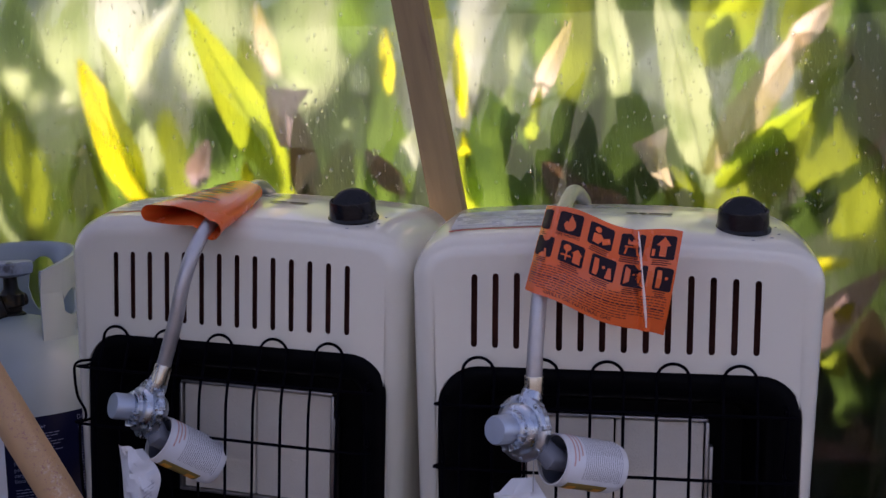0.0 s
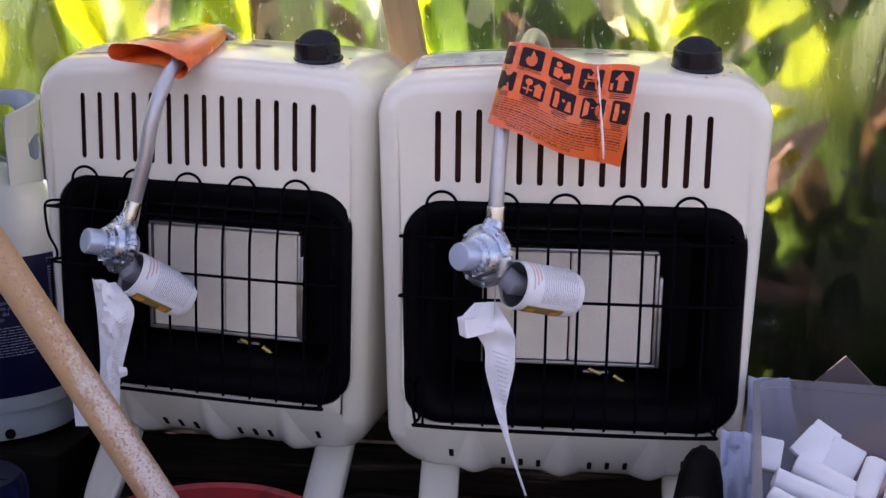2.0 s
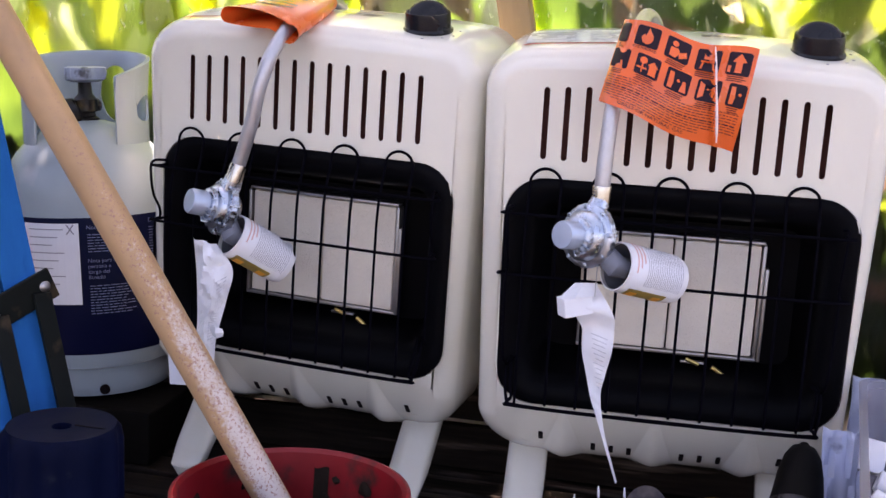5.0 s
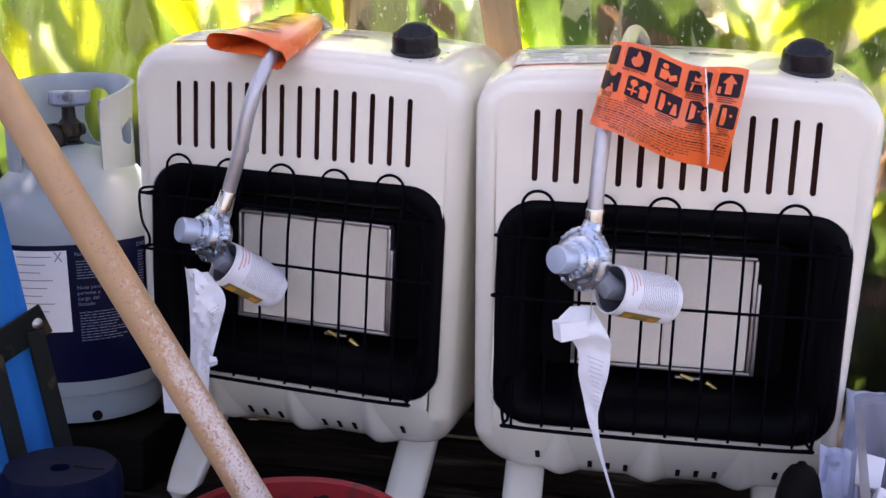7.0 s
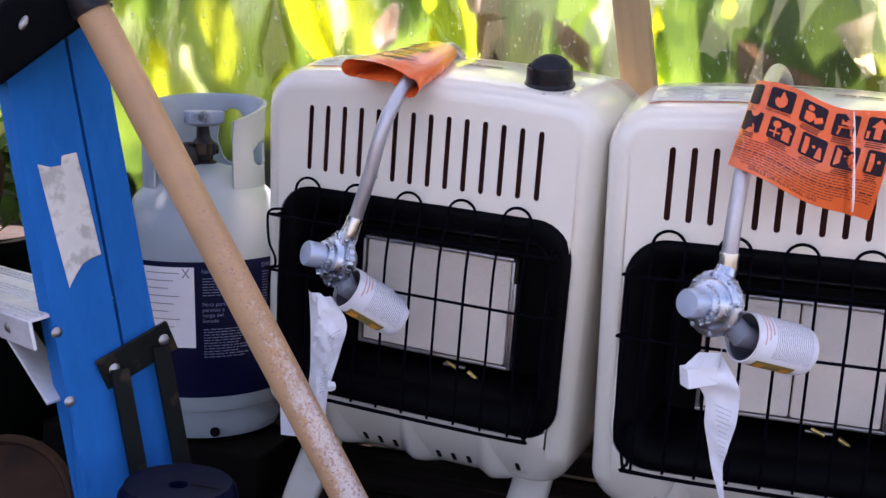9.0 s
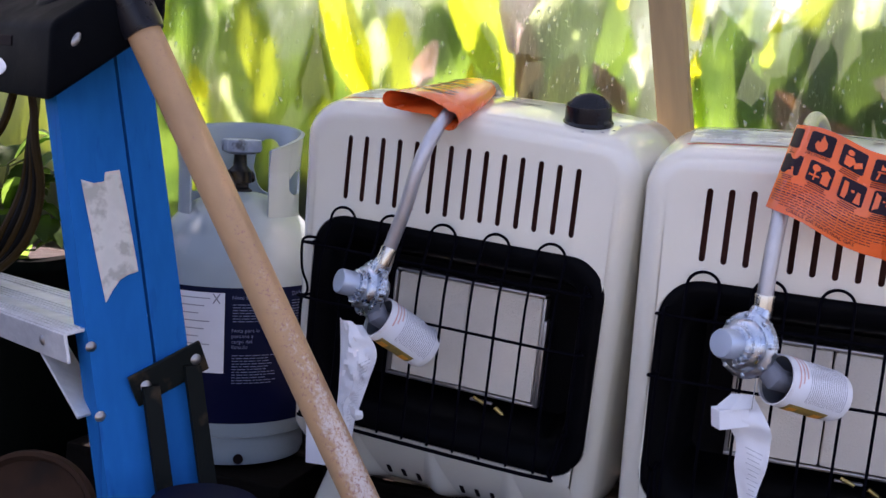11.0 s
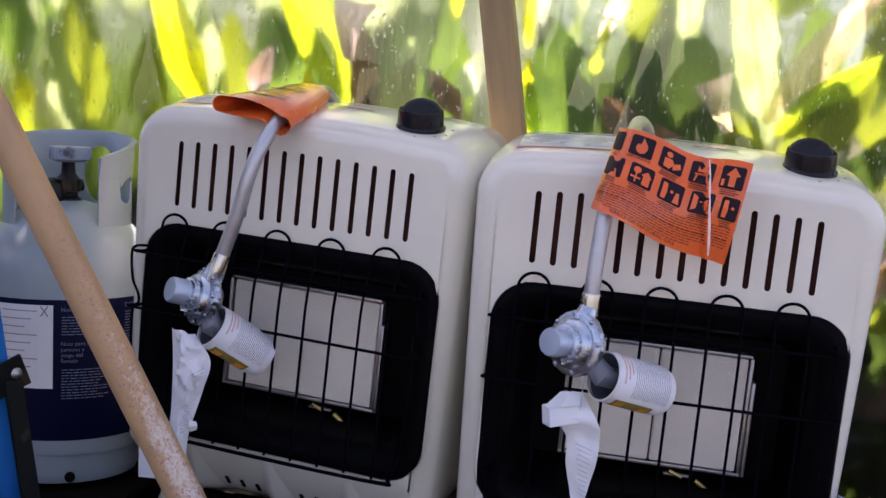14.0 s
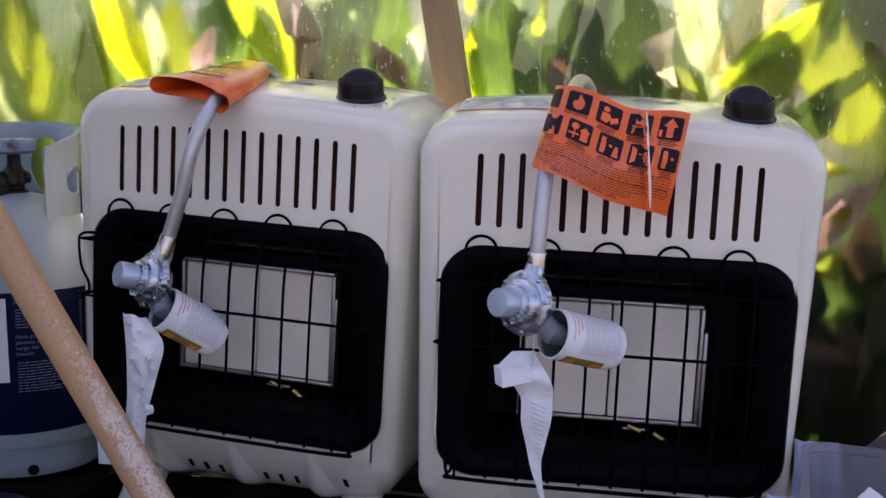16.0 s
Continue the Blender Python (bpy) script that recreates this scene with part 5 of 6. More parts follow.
def hanging_tag():
    g = thing("warning_tag", "orange plastic warning tag with dark pictograms wrapped on the hose", "tag", HANG_R)
    tl, tr, br, bl = (Vector(p) for p in ((0.077, -0.030, 0.579), (0.214, -0.046, 0.553), (0.197, -0.052, 0.450), (0.058, -0.074, 0.497)))

    def at(u, v, lift=0.0):
        p = tl.lerp(tr, u).lerp(bl.lerp(br, u), v)
        ridge = max(0.0, 1 - abs(u - (0.66 + 0.20 * v)) / 0.035)
        p = p + Vector((0, -0.014 * math.sin(math.pi * u) - 0.008 * math.sin(math.pi * v) - 0.007 * ridge, 0.004 * math.sin(2.6 * math.pi * u) * (1 - 0.4 * v)))
        if u < 0.1:
            p += Vector((0, 0.014 * ((0.1 - u) / 0.1) ** 2, 0))
        return p + Vector((0.05, -1, 0.15)) * lift

    n, rows = 22, []
    for j in range(n + 1):
        v = j / n
        row = [at(i / 60, v) for i in range(61)]
        a = row[0]
        back = [a + Vector((0.011 * (1 - math.cos(radians(s))), 0.013 * math.sin(radians(s)) + 0.002, -0.004 * math.sin(radians(s)))) for s in (170, 140, 110, 80, 50, 25)]
        rows.append(back + row)
    part("tag_sheet", loft(rows, False), TAG, g, "glossy orange plastic sheet", angle=25)

    # the fold's highlight, drawn as a thin pale strip
    part("crease", tube([at(0.675 + 0.2 * v, v, 0.0006) for v in (0.02, 0.12, 0.25, 0.4, 0.55, 0.7, 0.85, 0.96)], 0.0008, 6, None, True, [0.0005, 0.0012, 0.0014, 0.0009, 0.0013, 0.0017, 0.0016, 0.0006]), FOLD_GLINT, g, "pale strip painted as the glint along the fold")

    def shape(pts, lift, name, mat):
        """A flat printed shape from points in the tag's own u and v."""
        cu, cv = sum(p[0] for p in pts) / len(pts), sum(p[1] for p in pts) / len(pts)
        bm = bmesh.new()
        rim = [bm.verts.new(at(u, v, lift)) for u, v in pts]
        mid = [bm.verts.new(at(cu + (u - cu) * 0.5, cv + (v - cv) * 0.5, lift)) for u, v in pts]
        c = bm.verts.new(at(cu, cv, lift))
        for i in range(len(pts)):
            k = (i + 1) % len(pts)
            bm.faces.new((rim[i], rim[k], mid[k], mid[i]))
            bm.faces.new((mid[i], mid[k], c))
        return part(name, bm, mat, g)

    def patch(u0, u1, v0, v1, lift, name, mat, k=2):
        return part(name, loft([[at(u0 + (u1 - u0) * i / k, v0 + (v1 - v0) * j, lift) for i in range(k + 1)] for j in range(2)], False), mat, g)

    def disc(x, y, r):
        return [(x + r * math.cos(radians(a)), y + r * math.sin(radians(a))) for a in range(0, 360, 36)]

    flame = [(0.5, 0.1), (0.62, 0.3), (0.72, 0.42), (0.75, 0.62), (0.66, 0.82), (0.5, 0.9), (0.34, 0.82), (0.25, 0.62), (0.33, 0.42), (0.42, 0.48)]
    reader = (disc(0.36, 0.26, 0.13), [(0.2, 0.45), (0.5, 0.42), (0.62, 0.6), (0.45, 0.88), (0.2, 0.85)], [(0.55, 0.62), (0.85, 0.45), (0.92, 0.68), (0.62, 0.86)])
    house = ([(0.5, 0.45), (0.72, 0.22), (0.94, 0.45), (0.88, 0.45), (0.88, 0.88), (0.58, 0.88), (0.58, 0.45)], disc(0.3, 0.3, 0.16), [(0.27, 0.44), (0.33, 0.44), (0.33, 0.88), (0.27, 0.88)], [(0.08, 0.62), (0.5, 0.62), (0.5, 0.7), (0.08, 0.7)])
    room = ([(0.12, 0.15), (0.3, 0.15), (0.34, 0.6), (0.3, 0.9), (0.12, 0.9)], [(0.7, 0.4), (0.82, 0.4), (0.9, 0.9), (0.62, 0.9)], disc(0.52, 0.45, 0.07))
    window = ([(0.1, 0.1), (0.32, 0.24), (0.32, 0.76), (0.1, 0.9)], [(0.42, 0.4), (0.9, 0.36), (0.9, 0.44), (0.42, 0.48)], [(0.42, 0.8), (0.9, 0.84), (0.9, 0.9), (0.42, 0.88)], [(0.56, 0.52), (0.74, 0.52), (0.74, 0.78), (0.56, 0.78)])
    arrow = ([(0.5, 0.08), (0.8, 0.42), (0.64, 0.42), (0.64, 0.9), (0.36, 0.9), (0.36, 0.42), (0.2, 0.42)], [(0.05, 0.6), (0.18, 0.6), (0.18, 0.9), (0.05, 0.9)])
    table = ([(0.3, 0.15), (0.7, 0.15), (0.7, 0.45), (0.3, 0.45)], [(0.2, 0.52), (0.8, 0.52), (0.8, 0.6), (0.2, 0.6)], [(0.26, 0.6), (0.34, 0.6), (0.28, 0.9), (0.2, 0.9)], [(0.66, 0.6), (0.74, 0.6), (0.8, 0.9), (0.72, 0.9)])
    kinds = (((flame,), (flame,), reader, table, arrow), (table, house, room, window, room))
    rr = random.Random(8)
    for row in range(2):
        for c in range(5):
            u0 = 0.225 * c + 0.055 * row - 0.105
            u1 = u0 + 0.175
            v0 = (0.045 if row == 0 else 0.345) + 0.02 * u0
            v1 = v0 + 0.225
            ua, ub = max(u0, 0.004), min(u1, 0.985)
            if ub - ua < 0.04:
                continue
            shape(round_rect(ua, ub, v0, v1, 0.022, 0.022, 4), 0.0006, "pictogram", TAG_INK)
            for pts in kinds[row][c]:
                pts = [(u0 + (u1 - u0) * x, v0 + (v1 - v0) * y) for x, y in pts]
                if min(p[0] for p in pts) > 0.01 and max(p[0] for p in pts) < 0.985:
                    shape(pts, 0.0011, "pictogram_shape", TAG)
            for k in range(1 if (row, c) == (0, 1) else 3):
                if (row, c) == (0, 1):
                    bm = text_bm("FIRE HAZARD", 0.031)
                    for v in bm.verts:
                        v.co = at(u0 + v.co.x * 0.92, v1 + 0.035 - v.co.y * 1.25, 0.0007)
                    part("lettering", bm, TAG_INK, g, smooth=False)
                else:
                    patch(ua + 0.012 + rr.uniform(0, 0.02), ub - 0.012 - rr.uniform(0, 0.03), v1 + 0.012 + 0.02 * k, v1 + 0.02 + 0.02 * k, 0.0007, "print_line", TAG_INK)
    bold = text_bm("GRILLS OR NATURAL GAS", 0.045)
    for v in bold.verts:
        v.co = at(0.13 + v.co.x * 0.92, 0.962 - v.co.y * 1.1, 0.0009)
    part("lettering", bold, TAG_INK, g, smooth=False)
    for k in range(10):
        v = 0.655 + 0.028 * k
        a, end = 0.012 + (0.06 if k > 8 else 0), (0.97 if k < 8 else 0.72 if k < 10 else 0.5)
        while a < end:
            b = min(a + rr.uniform(0.015, 0.055), end)
            patch(a, b, v, v + (0.013 if k == 4 else 0.0075), 0.0007, "print_line", TAG_INK)
            a = b + 0.009
    return g


hanging_tag()


def folded_tag():
    g = thing("warning_tag", "orange plastic warning tag curled over on the heater top", "tag", HANG_L @ pose(0.012, 0, 0))
    rings, tops = [], []
    for k in range(15):
        t = k / 14
        y = -0.034 + 0.135 * t
        hx, hz = -0.300 + 0.006 * math.sin(math.pi * t) + 0.002 * t, 0.549 + 0.036 * t ** 0.7
        xl, zl, r = -0.376 + 0.03 * t, 0.5675 + 0.017 * t, 0.0095 - 0.002 * t
        around = [(hx + 0.0110 * math.cos(radians(a)), y - 0.004, hz + 0.0110 * math.sin(radians(a))) for a in (-150, -120, -90, -60, -30, 0, 30, 65, 95)]
        end = Vector(around[-1])
        top = [(hx + (xl - hx) * s, y + 0.006 * math.sin(math.pi * s), end.z + (zl + r - end.z) * s + 0.005 * math.sin(math.pi * s)) for s in (0.18, 0.34, 0.5, 0.66, 0.82)]
        bend = [(xl - r * math.sin(radians(a)), y, zl + r * math.cos(radians(a))) for a in (0, 30, 60, 90, 120, 150, 180)]
        low = [(xl + (hx - 0.008 - xl) * s, y, zl - r + (end.z - 0.006 - zl + r) * min(1.0, 0.25 + 1.3 * s) if s < 0.9 else hz - 0.004) for s in (0.25, 0.5, 0.75, 1.0)]
        rings.append(around + top + bend + low)
        tops.append(top)
    part("tag_sheet", loft(rings, False), TAG, g, "glossy curled orange plastic sheet", angle=60)
    rr = random.Random(40)
    for k in range(2, 12):
        i0 = rr.choice((0, 1))
        p, q = Vector(tops[k][i0]), Vector(tops[k][rr.choice((3, 4))])
        e = Vector((0, 0.0028, 0.0007))
        up = Vector((0, 0, 0.0016))
        part("print_line", loft([[p + up, p.lerp(q, 0.5) + up * 1.6, q + up], [p + up + e, p.lerp(q, 0.5) + up * 1.6 + e, q + up + e]], False), TAG_INK, g)
    return g


folded_tag()


def paper_ribbon(parent, left, right, wave):
    """A creased strip of paper between two edges."""
    rows = []
    for k, (p, q) in enumerate(zip(curve_through(left, 8), curve_through(right, 8))):
        row = []
        for i in range(11):
            v = p.lerp(q, i / 10)
            fold = abs(noise.noise((v.x * 34, v.z * 26, 1.7))) - 0.25 + 0.3 * abs(noise.noise((v.x * 60 + v.z * 50, v.z * 40, 4.1)))
            row.append(v + Vector((0.25 * wave * fold, -2.2 * wave * fold - 0.5 * wave * math.sin(k * 0.4), 0)))
        rows.append(row)
    return part("paper_sheet", loft(rows, False), PAPER, parent, angle=35)


def crumpled_sheet(parent, left, crease, right):
    """A sheet folded along a crease between its two edges, crumpled, with faint print on one flap."""
    a, c, b = curve_through(left, 8), curve_through(crease, 8), curve_through(right, 8)
    rows = []
    for p, m, q in zip(a, c, b):
        row = []
        for i in range(15):
            v = p.lerp(m, i / 6) if i <= 6 else m.lerp(q, (i - 6) / 8)
            dent = abs(noise.noise((v.x * 55, v.z * 32, 2.3))) + 0.5 * abs(noise.noise((v.x * 110 + v.z * 60, v.z * 70, 5.1))) - 0.3
            row.append(v + Vector((0, -0.017 * dent * min(1, i / 2, (14 - i) / 2), 0)))
        rows.append(row)
    rr = random.Random(6)
    lift = Vector((0, -0.0007, 0))
    for k in range(9, len(rows) - 8):
        bm = bmesh.new()
        for i in range(8, 12):
            if rr.random() < 0.85:
                e = (rows[k + 1][i] - rows[k][i]) * 0.3
                p, q = rows[k][i].lerp(rows[k][i + 1], 0.1) + lift, rows[k][i].lerp(rows[k][i + 1], rr.uniform(0.6, 1.0)) + lift
                bm.faces.new([bm.verts.new(v) for v in (p, q, q + e, p + e)])
        if bm.faces:
            part("print_line", bm, PRINT_PALE, parent)
    return part("paper_sheet", loft(rows, False), PAPER, parent, angle=28)


slip = thing("instruction_slip", "folded white paper slip hanging by a thread under the regulator", "paper", HANG_R)
paper_ribbon(slip, [(0.040, -0.092, 0.300), (0.045, -0.105, 0.290), (0.0608, -0.090, 0.262), (0.0626, -0.088, 0.235), (0.070, -0.085, 0.205), (0.0765, -0.083, 0.180), (0.0868, -0.082, 0.152), (0.1085, -0.08, 0.0905)], [(0.071, -0.085, 0.311), (0.0915, -0.1, 0.283), (0.0940, -0.092, 0.262), (0.0935, -0.096, 0.240), (0.0885, -0.09, 0.213), (0.0855, -0.085, 0.188), (0.0915, -0.082, 0.152), (0.1102, -0.08, 0.092)], 0.0035)
part("folded_top", box(0.032, 0.02, 0.02, (0.052, -0.1, 0.289), 0.0012, Matrix.Rotation(radians(-8), 4, "Y") @ Matrix.Rotation(radians(28), 4, "Z")), PAPER, slip, smooth=False)
part("folded_flap", loft([[(0.036, -0.106, 0.297), (0.052, -0.114, 0.3), (0.073, -0.1, 0.301)], [(0.05, -0.096, 0.3115), (0.06, -0.098, 0.313), (0.073, -0.09, 0.312)]], False), PAPER, slip, smooth=False)
part("thread", tube([(0.0715, -0.094, 0.33), (0.0715, -0.101, 0.30)], 0.0006, 5), STEEL, slip)
for k in range(12):
    part("print_line", box(0.019 - 0.0011 * k - 0.002 * (k % 3), 0.0004, 0.0008, (0.0795 + 0.0003 * k, -0.1 + 0.0005 * k, 0.258 - 0.0052 * k), 0, Matrix.Rotation(radians(18), 4, "Y")), PRINT_PALE, slip, smooth=False)
slip2 = thing("instruction_slip", "creased white paper slip hanging beside the wooden handle", "paper", HANG_L @ pose(-0.009, 0, 0))
crumpled_sheet(slip2, [(-0.3795, -0.075, 0.3116), (-0.376, -0.075, 0.2701), (-0.3749, -0.075, 0.2165), (-0.3767, -0.075, 0.1892), (-0.3736, -0.075, 0.1549), (-0.3677, -0.075, 0.1203)], [(-0.3640, -0.092, 0.3130), (-0.3493, -0.098, 0.267), (-0.3496, -0.098, 0.2341), (-0.3592, -0.094, 0.216), (-0.3567, -0.096, 0.1839), (-0.3515, -0.092, 0.1365)], [(-0.3499, -0.078, 0.3075), (-0.3304, -0.076, 0.2784), (-0.3359, -0.078, 0.2452), (-0.3434, -0.082, 0.2128), (-0.3492, -0.080, 0.1924), (-0.3529, -0.078, 0.1567)])
part("paper_ear", loft([[(-0.352, -0.094, 0.216), (-0.352, -0.092, 0.208), (-0.350, -0.088, 0.199)], [(-0.341, -0.101, 0.214), (-0.341, -0.102, 0.207), (-0.341, -0.096, 0.199)], [(-0.3345, -0.096, 0.2115), (-0.3325, -0.097, 0.207), (-0.3345, -0.094, 0.2015)]], False), PAPER, slip2)
part("lower_flap", box(0.03, 0.0012, 0.07, (-0.394, -0.082, 0.167), 0.0004, Matrix.Rotation(radians(-3), 4, "Y")), PAPER, slip2, smooth=False)
# ---- things on the boards ----
bucket = thing("bucket", "red plastic bucket with wet soil stuck inside", "bucket", pose(-0.193, -0.255, -0.034))
R = 0.118
part("wall", lathe([(0.0, 0.0), (R * 0.8, 0.0), (R * 0.82, 0.004), (R * 0.955, 0.128), (R * 0.995, 0.13), (R * 1.0, 0.135), (R * 0.995, 0.1405), (R * 0.96, 0.142), (R * 0.925, 0.138), (R * 0.91, 0.12), (R * 0.79, 0.006), (0.0, 0.006)], 64), RED_PLASTIC, bucket)
soil = bmesh.new()
bmesh.ops.create_grid(soil, x_segments=40, y_segments=40, size=R * 0.86)
for v in soil.verts:
    r = v.co.xy.length
    if r > R * 0.84:
        v.co.xy *= R * 0.84 / r
    v.co.z = 0.028 + 0.012 * noise.noise(v.co * 40) + 0.006 * noise.noise(v.co * 110)
part("soil", soil, SOIL, bucket, "dark wet soil")
rb = random.Random(9)
for k in range(64):
    a, z = rb.uniform(0, 6.28), rb.uniform(0.03, 0.115)
    rr = R * (0.79 + 0.12 * (z - 0.006) / 0.114) - 0.0008
    clod = bmesh.new()
    bmesh.ops.create_icosphere(clod, subdivisions=2, radius=rb.uniform(0.002, 0.0085))
    for v in clod.verts:
        v.co *= 1 + 0.5 * noise.noise(v.co * 260 + Vector((k, 0, 0)))
        v.co.x *= 0.45
    bmesh.ops.transform(clod, matrix=Matrix.Translation((rr * math.cos(a), rr * math.sin(a), z)) @ Matrix.Rotation(a, 4, "Z"), verts=clod.verts)
    part("soil_clod", clod, SOIL, bucket)
for a0, z0, z1, half in ((92, 0.085, 0.124, 4.5), (148, 0.03, 0.075, 9), (40, 0.06, 0.09, 7)):
    rows = []
    for i in range(9):
        a = radians(a0 + half * (i / 4 - 1))
        edge = 0.006 * noise.noise((a * 9, z0 * 50, 1.0))
        rows.append([((R * (0.79 + 0.12 * (z - 0.006) / 0.114) - 0.0016) * math.cos(a), (R * (0.79 + 0.12 * (z - 0.006) / 0.114) - 0.0016) * math.sin(a), z) for z in [z0 + edge + (z1 - z0) * k / 5 for k in range(6)]])
    part("mud_patch", loft(rows, False), SOIL, bucket, "dark mud stuck to the wall")

blue = thing("blue_bucket", "upturned navy plastic bucket with a hole in its base", "bucket", pose(-0.390, -0.34, -0.037) @ Matrix.Diagonal((0.9, 0.9, 1, 1)))
rings = []
for r, z, flute in ((0.061, 0.0, 0.003), (0.061, 0.03, 0.003), (0.060, 0.195, 0.003), (0.0585, 0.208, 0.002), (0.055, 0.2135, 0.0)):
    rings.append([((r + flute * math.cos(10 * radians(a))) * math.cos(radians(a)), (r + flute * math.cos(10 * radians(a))) * math.sin(radians(a)), z) for a in range(0, 360, 5)])
rings += [[(s * math.cos(radians(a)), s * math.sin(radians(a)), z) for a in range(0, 360, 5)] for s, z in ((0.045, 0.2125), (0.0105, 0.2115), (0.010, 0.20))]
part("wall", loft(rings, True, (False, False)), BLUE_DARK, blue)
part("hole_floor", lathe([(0.0, 0.20), (0.0101, 0.20)], 24), BLACK_IN, blue)
part("moulded_groove", box(0.034, 0.002, 0.001, (0.03, 0.004, 0.2127), 0), BLACK_IN, blue)

YELLOW = shader("yellow_plastic", (0.78, 0.36, 0.004), 0.4, vary=0.08, scale=40)
GREEN = shader("green_plastic", (0.005, 0.17, 0.055), 0.4, vary=0.12, scale=40)
drill = thing("cordless_drill", "yellow and black cordless drill standing nose up", "drill")
dm = frame_of((0.284, -0.2, 0.120), (0.10, 0.7, 0.71), (1, 0, 0))
part("nose", lathe([(0.0, 0.083), (0.004, 0.082), (0.006, 0.079), (0.0125, 0.075), (0.0175, 0.066), (0.0215, 0.048), (0.024, 0.026), (0.0268, 0.006), (0.0285, -0.004), (0.0, -0.006)], 36, dm), RUBBER, drill, "black rubbered nose")
part("nose_ring", lathe([(0.0245, 0.0165), (0.0262, 0.0155), (0.0268, 0.0105), (0.0260, 0.0095)], 36, dm), KNOB, drill)
part("housing", lathe([(0.0278, -0.004), (0.0300, 0.001), (0.0318, -0.001), (0.0335, -0.012), (0.0345, -0.03), (0.0345, -0.085), (0.03, -0.10), (0.0, -0.104)], 36, dm), YELLOW, drill, "yellow plastic housing")
for name, sx, sz, lift, at, mat in (("window_recess", 0.026, 0.030, 0.0335, -0.030, KNOB), ("window_lens", 0.019, 0.022, 0.0345, -0.030, RUBBER), ("seam", 0.0009, 0.012, 0.0332, -0.008, KNOB)):
    b = box(sx, 0.004, sz, (0.0, -lift, at), 0.0016)
    bmesh.ops.transform(b, matrix=dm, verts=b.verts)
    part(name, b, mat, drill)
for x in (-0.025, 0.025):
    b = box(0.0018, 0.004, 0.008, (x, -0.0235, -0.024), 0.0006)
    bmesh.ops.transform(b, matrix=dm, verts=b.verts)
    part("side_mark", b, KNOB, drill)
part("handle", box(0.04, 0.05, 0.09, (0.29, -0.245, 0.005), 0.01), KNOB, drill)

sprayer = thing("sprayer_jar", "green plastic jar with yellow collar and round opening", "jar")
sm = frame_of((0.214, -0.19, 0.107), (0.06, 0.88, 0.47), (1, 0, 0))
part("jar_body", lathe([(0.0, -0.15), (0.03, -0.15), (0.037, -0.14), (0.0385, -0.06), (0.0365, -0.035), (0.0335, -0.0165), (0.0, -0.015)], 40, sm), GREEN, sprayer)
part("collar", lathe([(0.0334, -0.0175), (0.0345, -0.0165), (0.0335, -0.002), (0.0315, 0.0), (0.0, 0.001)], 40, sm), YELLOW, sprayer, "yellow ribbed collar")
hole = frame_of((0.0235, -0.0285, -0.060), (0.75, -1, 0.1), (1, 0, 0))
part("opening", lathe([(0.0205, 0.0), (0.0215, 0.004), (0.0235, 0.003), (0.0245, -0.006)], 32, sm @ hole), GREEN, sprayer)
part("opening_floor", lathe([(0.0, 0.0022), (0.0207, 0.0022)], 32, sm @ hole), BLACK_IN, sprayer)
for k in range(3):
    b = box(0.0026, 0.0008, 0.004 + 0.001 * (k % 2), (-0.002 + 0.003 * k, -0.0342, -0.008), 0.0002)
    bmesh.ops.transform(b, matrix=sm, verts=b.verts)
    part("collar_mark", b, KNOB, sprayer)
for k in range(4):
    b = box(0.0028, 0.0008, 0.0045, (-0.0205, -0.0302, -0.034 - 0.007 * k), 0.0002)
    bmesh.ops.transform(b, matrix=sm, verts=b.verts)
    part("letter_bar", b, TANK_TEXT, sprayer)

TROWEL = shader("worn_dark_steel", (0.045, 0.04, 0.048), 0.5, 0.25, vary=0.3, scale=60, dirt=(0.09, 0.08, 0.08), dirt_scale=50)
trowel = thing("garden_trowel", "worn dark steel trowel blade standing upright", "trowel")
rows = []
for k in range(15):
    t = (k / 14) ** 1.6
    s = 0.13 * t
    w = 0.029 * math.sqrt(max(0.0, 1 - (1 - min(1, 0.008 + s / 0.05)) ** 2))
    rows.append([(0.147 + 0.035 * s + w * u, -0.165 - 0.2 * s + 0.009 * (1 - u * u) * min(1, 20 * s), 0.123 - s) for u in (-1, -0.93, -0.7, -0.35, 0, 0.35, 0.7, 0.93, 1)])
bl = loft(rows, False)
part("blade", bl, TROWEL, trowel)
part("tang", tube([(0.153, -0.182, 0.0), (0.153, -0.186, -0.04)], 0.007, 10), TROWEL, trowel)
for x, z, dx in ((0.124, 0.112, 0.004), (0.098, 0.11, 0.006), (0.074, 0.098, 0.0)):
    st = thing("swab_stick", "thin dark stick with a white tip", "stick", None, "thin sticks")
    part("stick", tube([(x, -0.15, z - 0.012), (x + dx, -0.16, -0.04)], 0.001, 6), KNOB, st)
    part("tip", tube([(x - dx * 0.1, -0.1495, z), (x, -0.15, z - 0.006), (x + 0.0005, -0.15, z - 0.014)], 0.002, 8, None, True, [0.0006, 0.0013, 0.001]), PAPER, st)

# cloudy bin of paper rolls
storage = thing("storage_bin", "cloudy clear plastic bin full of white paper rolls", "bin")
storage.matrix_world = pose(0.356, -0.012, 0, 0, 0, -6.8)
bz0, bz1 = -0.04, 0.217


def bin_ring(d, z):
    return [(x, y, z) for x, y in round_rect(d, 0.43 - d, -0.45 + d, -d, 0.028, 0.028, 6)]


